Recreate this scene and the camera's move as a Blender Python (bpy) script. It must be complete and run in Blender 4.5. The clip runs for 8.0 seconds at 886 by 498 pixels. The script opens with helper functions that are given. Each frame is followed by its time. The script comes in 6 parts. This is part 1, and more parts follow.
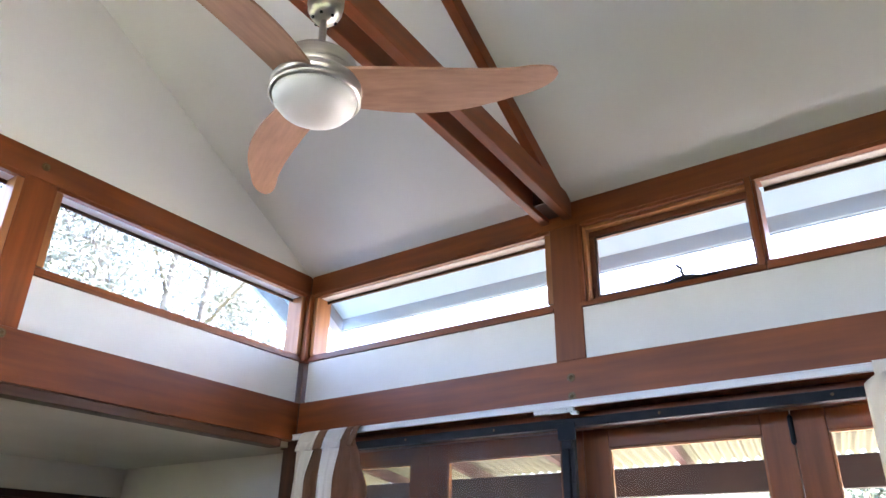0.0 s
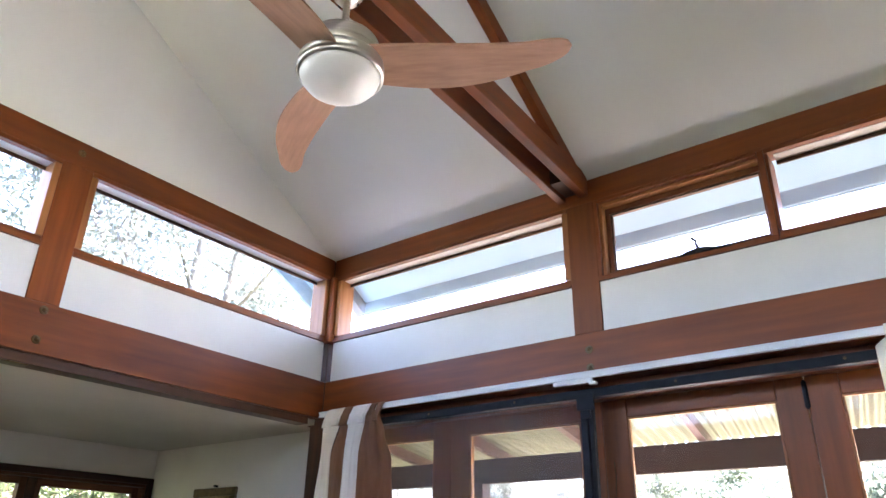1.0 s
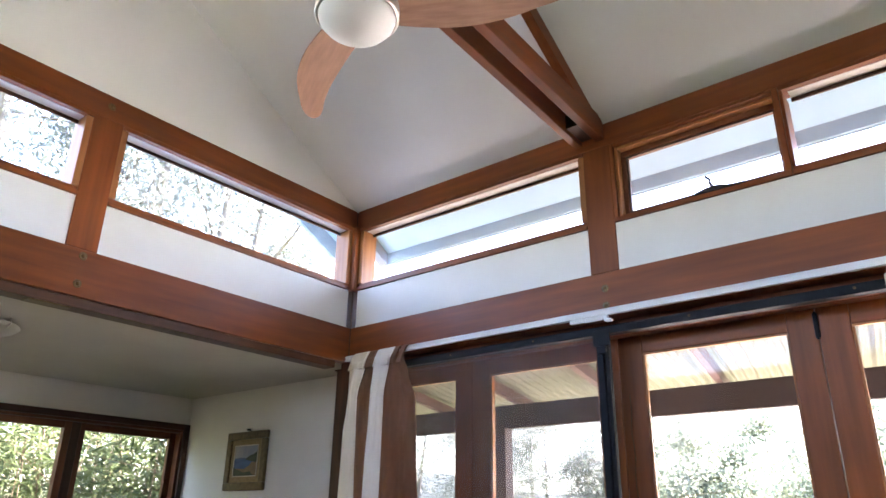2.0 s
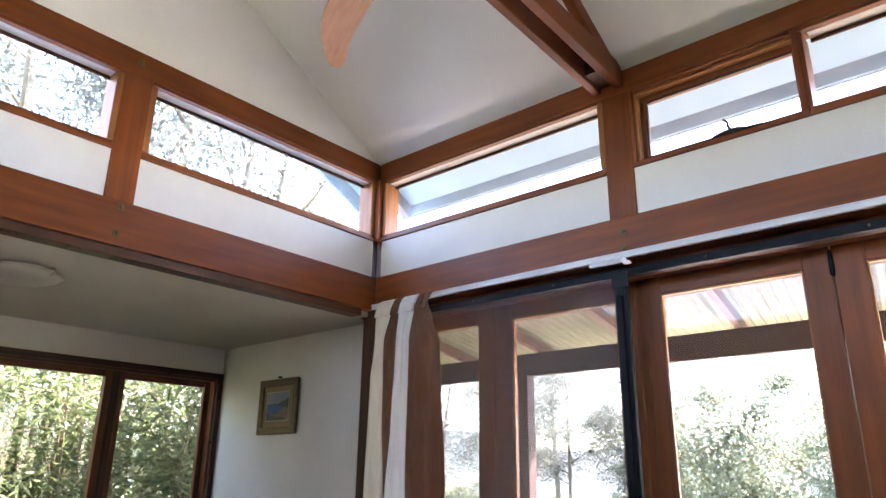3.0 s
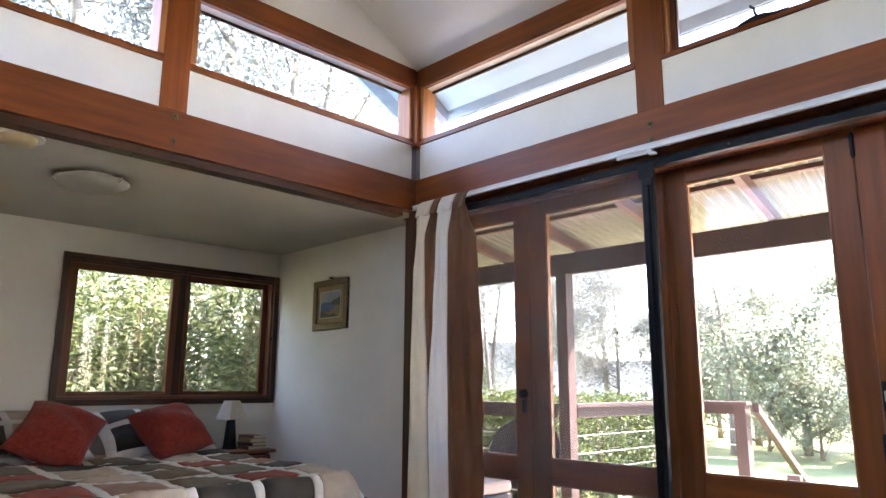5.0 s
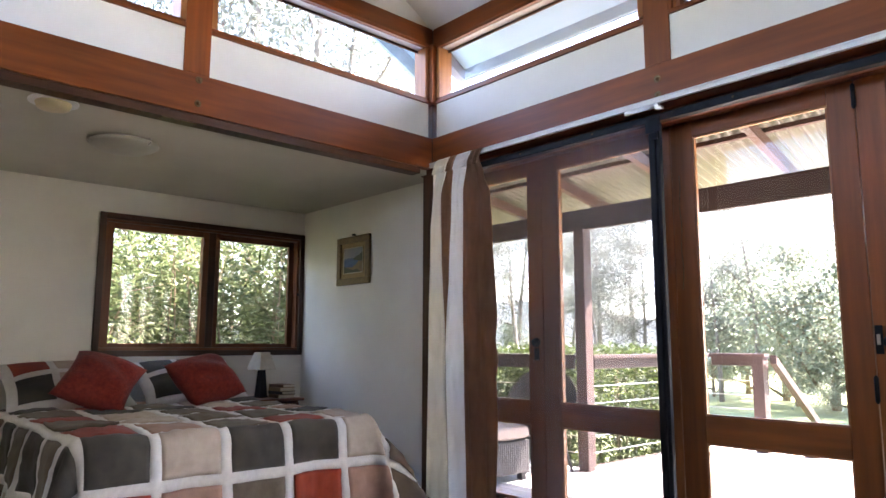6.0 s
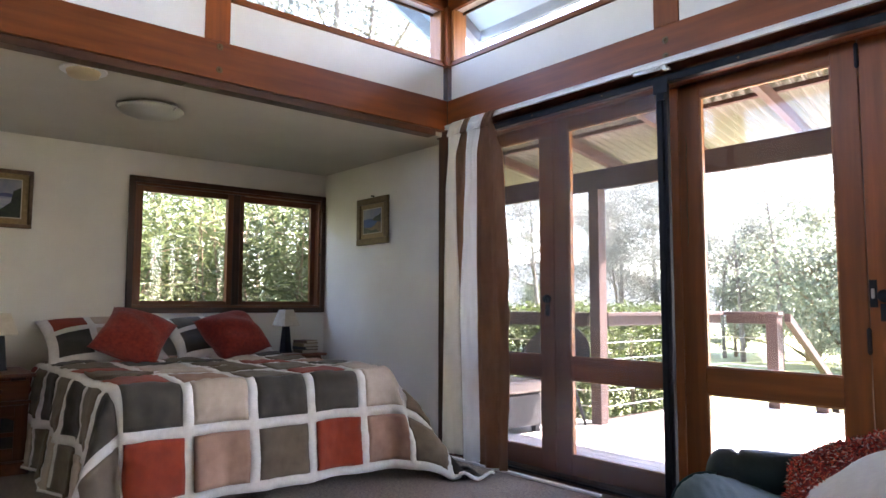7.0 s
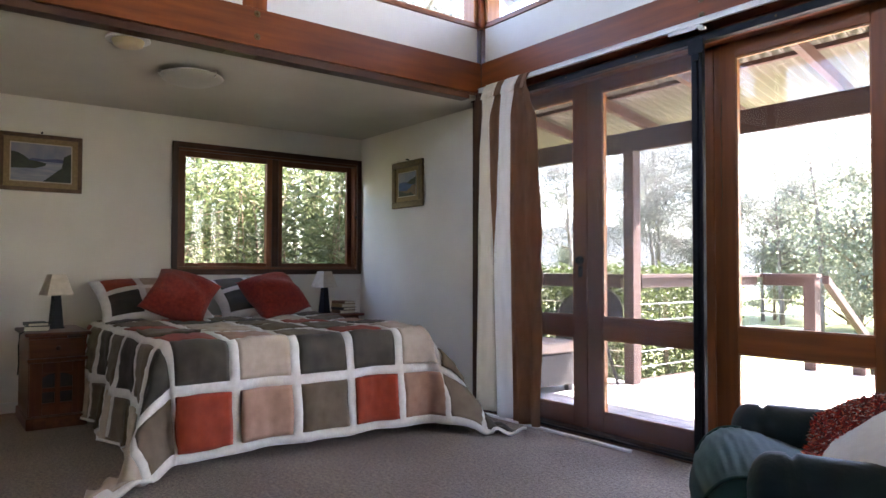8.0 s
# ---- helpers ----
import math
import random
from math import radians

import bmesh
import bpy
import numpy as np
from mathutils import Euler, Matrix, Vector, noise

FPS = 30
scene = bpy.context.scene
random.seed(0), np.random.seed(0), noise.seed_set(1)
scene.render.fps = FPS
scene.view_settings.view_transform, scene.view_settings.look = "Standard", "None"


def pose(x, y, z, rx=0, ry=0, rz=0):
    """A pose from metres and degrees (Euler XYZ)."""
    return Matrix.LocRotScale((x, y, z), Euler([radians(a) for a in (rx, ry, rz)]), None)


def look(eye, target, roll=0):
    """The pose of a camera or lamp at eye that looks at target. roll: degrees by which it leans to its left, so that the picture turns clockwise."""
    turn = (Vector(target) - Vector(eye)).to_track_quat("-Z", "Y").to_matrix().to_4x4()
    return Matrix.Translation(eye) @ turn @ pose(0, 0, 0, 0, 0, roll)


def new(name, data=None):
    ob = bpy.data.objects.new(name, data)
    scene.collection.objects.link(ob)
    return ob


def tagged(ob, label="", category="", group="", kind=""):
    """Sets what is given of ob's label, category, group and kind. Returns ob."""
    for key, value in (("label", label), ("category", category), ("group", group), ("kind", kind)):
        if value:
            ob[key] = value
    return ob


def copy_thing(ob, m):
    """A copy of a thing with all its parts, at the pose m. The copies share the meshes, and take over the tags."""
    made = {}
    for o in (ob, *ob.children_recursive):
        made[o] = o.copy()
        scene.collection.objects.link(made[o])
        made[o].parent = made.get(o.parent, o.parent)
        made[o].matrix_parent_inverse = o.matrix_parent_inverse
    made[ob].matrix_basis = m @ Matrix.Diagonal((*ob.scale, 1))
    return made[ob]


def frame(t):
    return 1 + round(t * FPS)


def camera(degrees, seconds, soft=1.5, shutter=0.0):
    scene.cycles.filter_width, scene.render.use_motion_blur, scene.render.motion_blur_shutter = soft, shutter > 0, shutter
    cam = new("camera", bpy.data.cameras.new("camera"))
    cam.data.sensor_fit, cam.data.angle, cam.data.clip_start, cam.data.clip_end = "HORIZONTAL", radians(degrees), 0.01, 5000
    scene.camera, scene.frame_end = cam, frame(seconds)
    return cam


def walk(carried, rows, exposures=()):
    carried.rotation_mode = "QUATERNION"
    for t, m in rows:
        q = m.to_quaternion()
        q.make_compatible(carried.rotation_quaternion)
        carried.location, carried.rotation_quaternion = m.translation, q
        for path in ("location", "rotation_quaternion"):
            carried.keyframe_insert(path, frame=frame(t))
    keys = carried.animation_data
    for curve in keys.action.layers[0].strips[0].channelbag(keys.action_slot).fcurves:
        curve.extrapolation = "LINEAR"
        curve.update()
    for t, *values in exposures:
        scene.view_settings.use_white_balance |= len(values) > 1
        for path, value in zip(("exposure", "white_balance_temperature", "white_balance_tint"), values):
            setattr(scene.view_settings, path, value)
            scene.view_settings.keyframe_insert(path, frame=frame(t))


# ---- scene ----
cam = camera(65.3, 8.0)
PATH = [
    (0, (2.892, -2.654, 1.512), (1.824, -1.185, 2.351), 1.1),
    (0.5, (2.904, -2.678, 1.46), (1.815, -1.224, 2.296), 1.1),
    (1, (2.917, -2.7, 1.4), (1.804, -1.258, 2.227), 1.0),
    (1.5, (2.936, -2.713, 1.339), (1.787, -1.274, 2.121), 0.9),
    (3, (3.0, -2.78, 1.186), (1.742, -1.356, 1.809), 0.7),
    (3.5, (3.005, -2.814, 1.148), (1.718, -1.389, 1.71), 0.5),
    (4, (3.055, -2.819, 1.107), (1.727, -1.411, 1.61), 0.5),
    (4.5, (3.106, -2.832, 1.073), (1.741, -1.44, 1.519), 0.4),
    (6, (3.327, -2.89, 0.989), (1.852, -1.567, 1.262), 0.1),
    (6.5, (3.4, -2.909, 0.97), (1.899, -1.606, 1.191), 0.1),
    (7, (3.469, -2.94, 0.958), (1.94, -1.661, 1.122), 0.1),
    (7.5, (3.509, -2.966, 0.946), (1.95, -1.718, 1.056), 0.1),
    (8, (3.533, -2.986, 0.949), (1.937, -1.782, 1.006), 0.1),
]
walk(cam, [(t, look(eye, target, roll)) for t, eye, target, roll in PATH], [(0.0, 4.88, 6320, 28), (4.5, 4.80, 6800, 29), (8.0, 4.76, 6700, 30)])

# ---- daylight ----
SUN_UP, SUN_ROT = radians(52), radians(35)
world = bpy.data.worlds.new("world")
scene.world = world
world.use_nodes = True
wn = world.node_tree
sky = wn.nodes.new("ShaderNodeTexSky")
sky.sky_type = "NISHITA"
sky.sun_disc = False
sky.sun_elevation, sky.sun_rotation = SUN_UP, SUN_ROT
sky.air_density, sky.dust_density = 1.0, 0.6
wn.links.new(sky.outputs[0], wn.nodes["Background"].inputs[0])
wn.nodes["Background"].inputs[1].default_value = 0.12
sun = new("sun", bpy.data.lights.new("sun", "SUN"))
sun.data.energy, sun.data.angle, sun.data.color = 5.0, radians(0.6), (1.0, 0.96, 0.91)
sun_dir = Vector((math.sin(SUN_ROT) * math.cos(SUN_UP), math.cos(SUN_ROT) * math.cos(SUN_UP), math.sin(SUN_UP)))
sun.matrix_world = look(sun_dir * 30, (0, 0, 0))


# ---- materials ----
def nodes_of(name):
    m = bpy.data.materials.new(name)
    m.use_nodes = True
    t = m.node_tree
    return m, t, t.nodes["Principled BSDF"]


def surface(name, dark, light, scale=(6, 6, 6), rough=0.6, rough_span=0.1, bump=0.15, bump_scale=60.0, metallic=0.0,
            detail=6.0, distance=0.002, stain=0.12, coat=0.0, sheen=0.0, vary=0.0):
    """Two scales of noise between two colours, with fine relief."""
    m, t, b = nodes_of(name)
    co = t.nodes.new("ShaderNodeTexCoord")
    mp = t.nodes.new("ShaderNodeMapping")
    mp.inputs["Scale"].default_value = scale
    n1 = t.nodes.new("ShaderNodeTexNoise")
    n1.inputs["Scale"].default_value, n1.inputs["Detail"].default_value = 1.0, detail
    ramp = t.nodes.new("ShaderNodeValToRGB")
    ramp.color_ramp.elements[0].color, ramp.color_ramp.elements[1].color = (*dark, 1), (*light, 1)
    ramp.color_ramp.elements[0].position, ramp.color_ramp.elements[1].position = 0.3, 0.72
    n2 = t.nodes.new("ShaderNodeTexNoise")
    n2.inputs["Scale"].default_value, n2.inputs["Detail"].default_value = 1.7, 3.0
    mul = t.nodes.new("ShaderNodeMix")
    mul.data_type, mul.blend_type = "RGBA", "MULTIPLY"
    mul.inputs[0].default_value = 1.0
    sr = t.nodes.new("ShaderNodeMapRange")
    sr.inputs[1].default_value, sr.inputs[2].default_value = 0.3, 0.7
    sr.inputs[3].default_value, sr.inputs[4].default_value = 1.0 - stain, 1.0
    n3 = t.nodes.new("ShaderNodeTexNoise")
    n3.inputs["Scale"].default_value, n3.inputs["Detail"].default_value = bump_scale, 4.0
    bp = t.nodes.new("ShaderNodeBump")
    bp.inputs["Strength"].default_value, bp.inputs["Distance"].default_value = bump, distance
    rr = t.nodes.new("ShaderNodeMapRange")
    rr.inputs[3].default_value, rr.inputs[4].default_value = rough - rough_span, rough + rough_span
    L = t.links.new
    L(co.outputs["Object"], mp.inputs[0])
    L(mp.outputs[0], n1.inputs[0])
    L(co.outputs["Object"], n2.inputs[0])
    L(co.outputs["Object"], n3.inputs[0])
    L(n1.outputs[0], ramp.inputs[0])
    L(ramp.outputs[0], mul.inputs[6])
    L(n2.outputs[0], sr.inputs[0])
    L(sr.outputs[0], mul.inputs[7])
    last = mul.outputs[2]
    if vary:
        info = t.nodes.new("ShaderNodeObjectInfo")
        vr = t.nodes.new("ShaderNodeMapRange")
        vr.inputs[3].default_value, vr.inputs[4].default_value = 1.0 - vary, 1.0 + vary
        m2 = t.nodes.new("ShaderNodeMix")
        m2.data_type, m2.blend_type = "RGBA", "MULTIPLY"
        m2.inputs[0].default_value = 1.0
        L(info.outputs["Random"], vr.inputs[0])
        L(last, m2.inputs[6])
        L(vr.outputs[0], m2.inputs[7])
        last = m2.outputs[2]
    L(last, b.inputs["Base Color"])
    L(n1.outputs[0], rr.inputs[0])
    L(rr.outputs[0], b.inputs["Roughness"])
    L(n3.outputs[0], bp.inputs["Height"])
    L(bp.outputs[0], b.inputs["Normal"])
    b.inputs["Metallic"].default_value = metallic
    b.inputs["Coat Weight"].default_value = coat
    b.inputs["Coat Roughness"].default_value = 0.25
    b.inputs["Sheen Weight"].default_value = sheen
    return m


def timber(name, axis, dark, light, rough=0.46, coat=0.06, vary=0.12):
    s = [30, 30, 30]
    s[axis] = 2.2
    m = surface(name, dark, light, tuple(s), rough, 0.08, 0.08, 90.0, coat=coat, detail=8.0, distance=0.001, stain=0.3, vary=vary)
    m.node_tree.nodes["Principled BSDF"].inputs["Specular IOR Level"].default_value = 0.32
    return m


CEDAR = ((0.148, 0.034, 0.0046), (0.244, 0.0595, 0.0084))
wood_x = timber("stained_cedar_along", 0, *CEDAR)
wood_y = timber("stained_cedar_across", 1, *CEDAR)
wood_z = timber("stained_cedar_upright", 2, *CEDAR)
WOODS = (wood_x, wood_y, wood_z)
DOORW = ((0.185, 0.052, 0.0085), (0.295, 0.088, 0.016))
door_wood = (timber("door_cedar_along", 0, *DOORW), timber("door_cedar_across", 1, *DOORW), timber("door_cedar_upright", 2, *DOORW))
# the same cedar, lightened in colour for daylight on the reveals and beads
JAMB = ((0.30, 0.115, 0.038), (0.44, 0.185, 0.07))
daylit_jamb_wood = (timber("daylit_cedar_along", 0, *JAMB), timber("daylit_cedar_across", 1, *JAMB), timber("daylit_cedar_upright", 2, *JAMB))
DARKW = ((0.045, 0.017, 0.008), (0.10, 0.038, 0.016))
dark_wood = (timber("dark_timber_along", 0, *DARKW), timber("dark_timber_across", 1, *DARKW), timber("dark_timber_upright", 2, *DARKW))
DECKW = ((0.027, 0.0145, 0.0115), (0.050, 0.028, 0.0215))
deck_wood = (timber("weathered_timber_along", 0, *DECKW, rough=0.7, coat=0.0), timber("weathered_timber_across", 1, *DECKW, rough=0.7, coat=0.0),
             timber("weathered_timber_upright", 2, *DECKW, rough=0.7, coat=0.0))
rafter_wood = timber("pinkish_rafter_timber", 1, (0.062, 0.029, 0.020), (0.105, 0.050, 0.036), rough=0.7, coat=0.0)
# boards are set pale so that more light bounces up into the room
deck_board_mat = timber("bounce_pale_deck_timber", 0, (0.50, 0.47, 0.43), (0.66, 0.63, 0.59), rough=0.75, coat=0.0)
paint = surface("white_wall_paint", (0.64, 0.625, 0.60), (0.70, 0.685, 0.66), (3, 3, 3), 0.75, 0.05, 0.05, 220.0, stain=0.04)
alcove_wall_paint = surface("warm_white_wall_paint", (0.74, 0.69, 0.60), (0.80, 0.755, 0.66), (3, 3, 3), 0.75, 0.05, 0.05, 220.0, stain=0.05)
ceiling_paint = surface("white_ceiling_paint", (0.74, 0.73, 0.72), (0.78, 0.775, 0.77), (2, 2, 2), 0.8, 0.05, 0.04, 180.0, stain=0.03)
# one even tone, darker and warmer than the main ceiling
alcove_ceiling_tone = surface("darker_cream_ceiling", (0.50, 0.465, 0.37), (0.57, 0.53, 0.43), (2, 2, 2), 0.8, 0.05, 0.04, 180.0, stain=0.05)
# soffit and gutter colours are pushed blue to offset the warm bounce light
soffit_paint = surface("blue_pushed_soffit_paint", (0.34, 0.59, 0.78), (0.41, 0.69, 0.89), (3, 3, 3), 0.7, 0.05, 0.05, 90.0, stain=0.08)
fascia_metal = surface("grey_roof_metal", (0.14, 0.175, 0.22), (0.23, 0.27, 0.33), (5, 5, 5), 0.5, 0.1, 0.1, 60.0, metallic=0.3)
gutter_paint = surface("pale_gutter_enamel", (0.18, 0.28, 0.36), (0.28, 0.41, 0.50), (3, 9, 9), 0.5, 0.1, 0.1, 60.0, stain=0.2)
carpet = surface("mauve_grey_carpet", (0.080, 0.056, 0.041), (0.315, 0.24, 0.182), (60, 60, 60), 0.95, 0.03, 1.0, 110.0, distance=0.012, stain=0.35, sheen=0.25)
carpet.node_tree.nodes["Principled BSDF"].inputs["Sheen Tint"].default_value = (1.0, 0.86, 0.74, 1)
white_metal = surface("white_enamel", (0.74, 0.73, 0.70), (0.80, 0.79, 0.77), (8, 8, 8), 0.35, 0.05, 0.03, 80.0)
black_metal = surface("black_anodised", (0.006, 0.006, 0.007), (0.014, 0.014, 0.016), (14, 14, 14), 0.6, 0.1, 0.05, 120.0)
black_metal.node_tree.nodes["Principled BSDF"].inputs["Specular IOR Level"].default_value = 0.2
nickel = surface("brushed_nickel", (0.52, 0.48, 0.43), (0.64, 0.60, 0.54), (4, 4, 160), 0.3, 0.08, 0.04, 160.0, metallic=1.0)
brass = surface("aged_brass", (0.09, 0.06, 0.03), (0.19, 0.13, 0.06), (60, 60, 60), 0.42, 0.1, 0.15, 90.0, metallic=1.0)
blade_wood = surface("oak_veneer_blade", (0.32, 0.165, 0.095), (0.46, 0.255, 0.155), (9, 60, 60), 0.5, 0.08, 0.05, 120.0, coat=0.1)
opal = surface("frosted_opal_glass", (0.66, 0.63, 0.57), (0.72, 0.69, 0.63), (6, 6, 6), 0.35, 0.05, 0.02, 60.0)
# darker than the fan's bowl, close to the tone of the ceiling round it
dull_opal = surface("ceiling_toned_opal_glass", (0.40, 0.38, 0.31), (0.47, 0.44, 0.36), (6, 6, 6), 0.4, 0.05, 0.02, 60.0)
cloth_white = surface("white_cotton", (0.70, 0.665, 0.615), (0.80, 0.765, 0.71), (40, 40, 40), 0.9, 0.05, 0.4, 330.0, sheen=0.2)
cloth_charcoal = surface("charcoal_suede_cloth", (0.046, 0.037, 0.026), (0.078, 0.064, 0.046), (14, 14, 14), 0.9, 0.05, 0.5, 260.0, sheen=0.08)
cloth_taupe = surface("taupe_suede_cloth", (0.122, 0.086, 0.054), (0.184, 0.133, 0.086), (14, 14, 14), 0.9, 0.05, 0.5, 260.0, sheen=0.08)
cloth_beige = surface("beige_suede_cloth", (0.46, 0.36, 0.27), (0.58, 0.47, 0.37), (14, 14, 14), 0.9, 0.05, 0.5, 260.0, sheen=0.08)
cloth_tan = surface("pink_tan_suede_cloth", (0.34, 0.19, 0.130), (0.46, 0.27, 0.19), (14, 14, 14), 0.9, 0.05, 0.5, 260.0, sheen=0.08)
cloth_red = surface("rust_red_suede_cloth", (0.24, 0.026, 0.007), (0.34, 0.044, 0.012), (14, 14, 14), 0.9, 0.05, 0.5, 260.0, sheen=0.08)
PATCHES = [cloth_white, cloth_charcoal, cloth_taupe, cloth_beige, cloth_tan, cloth_red]
cushion_red = surface("brick_red_chenille", (0.20, 0.016, 0.008), (0.34, 0.040, 0.020), (45, 45, 45), 0.95, 0.03, 0.9, 120.0, distance=0.005, sheen=0.1)
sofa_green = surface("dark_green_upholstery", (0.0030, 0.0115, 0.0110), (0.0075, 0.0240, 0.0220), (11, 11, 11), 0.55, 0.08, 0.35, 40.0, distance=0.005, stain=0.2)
sofa_green.node_tree.nodes["Principled BSDF"].inputs["Specular IOR Level"].default_value = 0.3
# same upholstery as the arms, lightened in colour for window light on the seat
sheen_painted_green = surface("sheen_lightened_upholstery", (0.018, 0.050, 0.046), (0.032, 0.080, 0.072), (9, 9, 9), 0.66, 0.06, 0.3, 60.0, distance=0.003, stain=0.2)
sheen_painted_green.node_tree.nodes["Principled BSDF"].inputs["Specular IOR Level"].default_value = 0.15
knit_red = surface("red_knit_wool", (0.11, 0.010, 0.007), (0.30, 0.030, 0.016), (60, 60, 60), 0.95, 0.03, 1.0, 120.0, distance=0.006)


def yarn_material():
    """Yarn of mixed colours: reds, with dark, orange and white flecks."""
    m, t, b = nodes_of("flecked_red_yarn")
    geo = t.nodes.new("ShaderNodeNewGeometry")
    ramp = t.nodes.new("ShaderNodeValToRGB")
    cr = ramp.color_ramp
    cr.interpolation = "CONSTANT"
    cr.elements[0].position, cr.elements[0].color = 0.0, (0.07, 0.018, 0.015, 1)
    cr.elements[1].position, cr.elements[1].color = 0.16, (0.42, 0.030, 0.018, 1)
    for at, col in ((0.42, (0.72, 0.085, 0.045)), (0.62, (0.82, 0.24, 0.13)), (0.78, (0.17, 0.055, 0.040)), (0.86, (0.75, 0.58, 0.50))):
        cr.elements.new(at).color = (*col, 1)
    t.links.new(geo.outputs["Random Per Island"], ramp.inputs[0])
    t.links.new(ramp.outputs[0], b.inputs["Base Color"])
    b.inputs["Roughness"].default_value = 0.9
    return m


yarn = yarn_material()
curtain_cream = surface("cream_curtain_cloth", (0.72, 0.68, 0.58), (0.81, 0.77, 0.68), (30, 30, 8), 0.9, 0.05, 0.4, 300.0)
curtain_white = surface("white_curtain_cloth", (0.70, 0.70, 0.68), (0.80, 0.80, 0.79), (30, 30, 8), 0.9, 0.05, 0.4, 300.0)
curtain_brown = surface("brown_curtain_cloth", (0.150, 0.080, 0.044), (0.245, 0.136, 0.080), (30, 30, 8), 0.85, 0.05, 0.4, 300.0)


def let_light_through(m, share, tint):
    """Thin cloth: a share of the light that falls on its back comes through."""
    t = m.node_tree
    tr = t.nodes.new("ShaderNodeBsdfTranslucent")
    tr.inputs[0].default_value = (*tint, 1)
    mix = t.nodes.new("ShaderNodeMixShader")
    mix.inputs[0].default_value = share
    t.links.new(t.nodes["Principled BSDF"].outputs[0], mix.inputs[1])
    t.links.new(tr.outputs[0], mix.inputs[2])
    t.links.new(mix.outputs[0], t.nodes["Material Output"].inputs[0])


let_light_through(curtain_cream, 0.35, (0.78, 0.74, 0.62))
let_light_through(curtain_white, 0.35, (0.82, 0.82, 0.80))
let_light_through(curtain_brown, 0.36, (0.36, 0.195, 0.105))
shade_cloth = surface("ivory_lampshade_cloth", (0.58, 0.50, 0.38), (0.68, 0.60, 0.48), (30, 30, 30), 0.9, 0.05, 0.3, 260.0)
navy = surface("dark_navy_lamp_base", (0.005, 0.006, 0.010), (0.012, 0.013, 0.020), (12, 12, 12), 0.65, 0.1, 0.05, 60.0)
cherry = (timber("cherry_wood_along", 0, (0.11, 0.032, 0.012), (0.21, 0.068, 0.024)), timber("cherry_wood_across", 1, (0.11, 0.032, 0.012), (0.21, 0.068, 0.024)),
          timber("cherry_wood_upright", 2, (0.11, 0.032, 0.012), (0.21, 0.068, 0.024)))
frame_gilt = surface("dull_gilt_frame", (0.10, 0.062, 0.026), (0.21, 0.135, 0.06), (40, 40, 40), 0.5, 0.1, 0.3, 120.0, metallic=0.3)
frame_brown = surface("brown_frame_wood", (0.09, 0.045, 0.02), (0.17, 0.09, 0.04), (30, 30, 30), 0.5, 0.1, 0.2, 120.0)
mount_linen = surface("linen_mount", (0.25, 0.165, 0.075), (0.35, 0.24, 0.12), (60, 60, 60), 0.85, 0.05, 0.3, 200.0)
bark = surface("pale_gum_bark", (0.08, 0.068, 0.058), (0.19, 0.165, 0.14), (5, 5, 1.5), 0.9, 0.05, 0.5, 30.0, distance=0.02)
stem_bark = surface("brown_stem_bark", (0.10, 0.07, 0.04), (0.22, 0.16, 0.10), (20, 20, 5), 0.9, 0.05, 0.3, 60.0)
grass = surface("sunlit_lawn", (0.11, 0.135, 0.045), (0.22, 0.25, 0.09), (3, 3, 3), 0.95, 0.03, 0.8, 25.0, distance=0.03, stain=0.35)
hill_mat = surface("far_wooded_hill", (0.018, 0.026, 0.026), (0.034, 0.044, 0.042), (0.05, 0.05, 0.05), 0.95, 0.03, 0.6, 0.3, distance=2.0)
# wicker and pad colours are darkened to stand for shade over the ottoman
wicker = surface("dark_wicker", (0.008, 0.0075, 0.007), (0.024, 0.021, 0.020), (70, 70, 160), 0.65, 0.1, 0.9, 140.0, distance=0.006)
shaded_outdoor_pad = surface("shade_darkened_outdoor_cloth", (0.17, 0.135, 0.115), (0.25, 0.20, 0.17), (30, 30, 30), 0.9, 0.05, 0.3, 150.0)
paper = surface("book_paper", (0.55, 0.47, 0.33), (0.66, 0.58, 0.43), (10, 10, 200), 0.9, 0.03, 0.3, 200.0)
book_a = surface("worn_brown_cover", (0.13, 0.06, 0.03), (0.23, 0.12, 0.06), (20, 20, 20), 0.6, 0.1, 0.2, 90.0)
book_b = surface("worn_dark_cover", (0.025, 0.02, 0.02), (0.06, 0.045, 0.04), (20, 20, 20), 0.6, 0.1, 0.2, 90.0)
smoke_cream = surface("yellowed_plastic", (0.55, 0.42, 0.24), (0.64, 0.51, 0.31), (12, 12, 12), 0.5, 0.05, 0.03, 80.0)
mattress_mat = surface("mattress_ticking", (0.5, 0.48, 0.45), (0.6, 0.58, 0.55), (20, 20, 20), 0.9, 0.05, 0.3, 150.0)
lake = surface("still_lake", (0.10, 0.14, 0.17), (0.15, 0.19, 0.22), (0.2, 0.2, 0.2), 0.12, 0.03, 0.2, 1.5, distance=0.05)


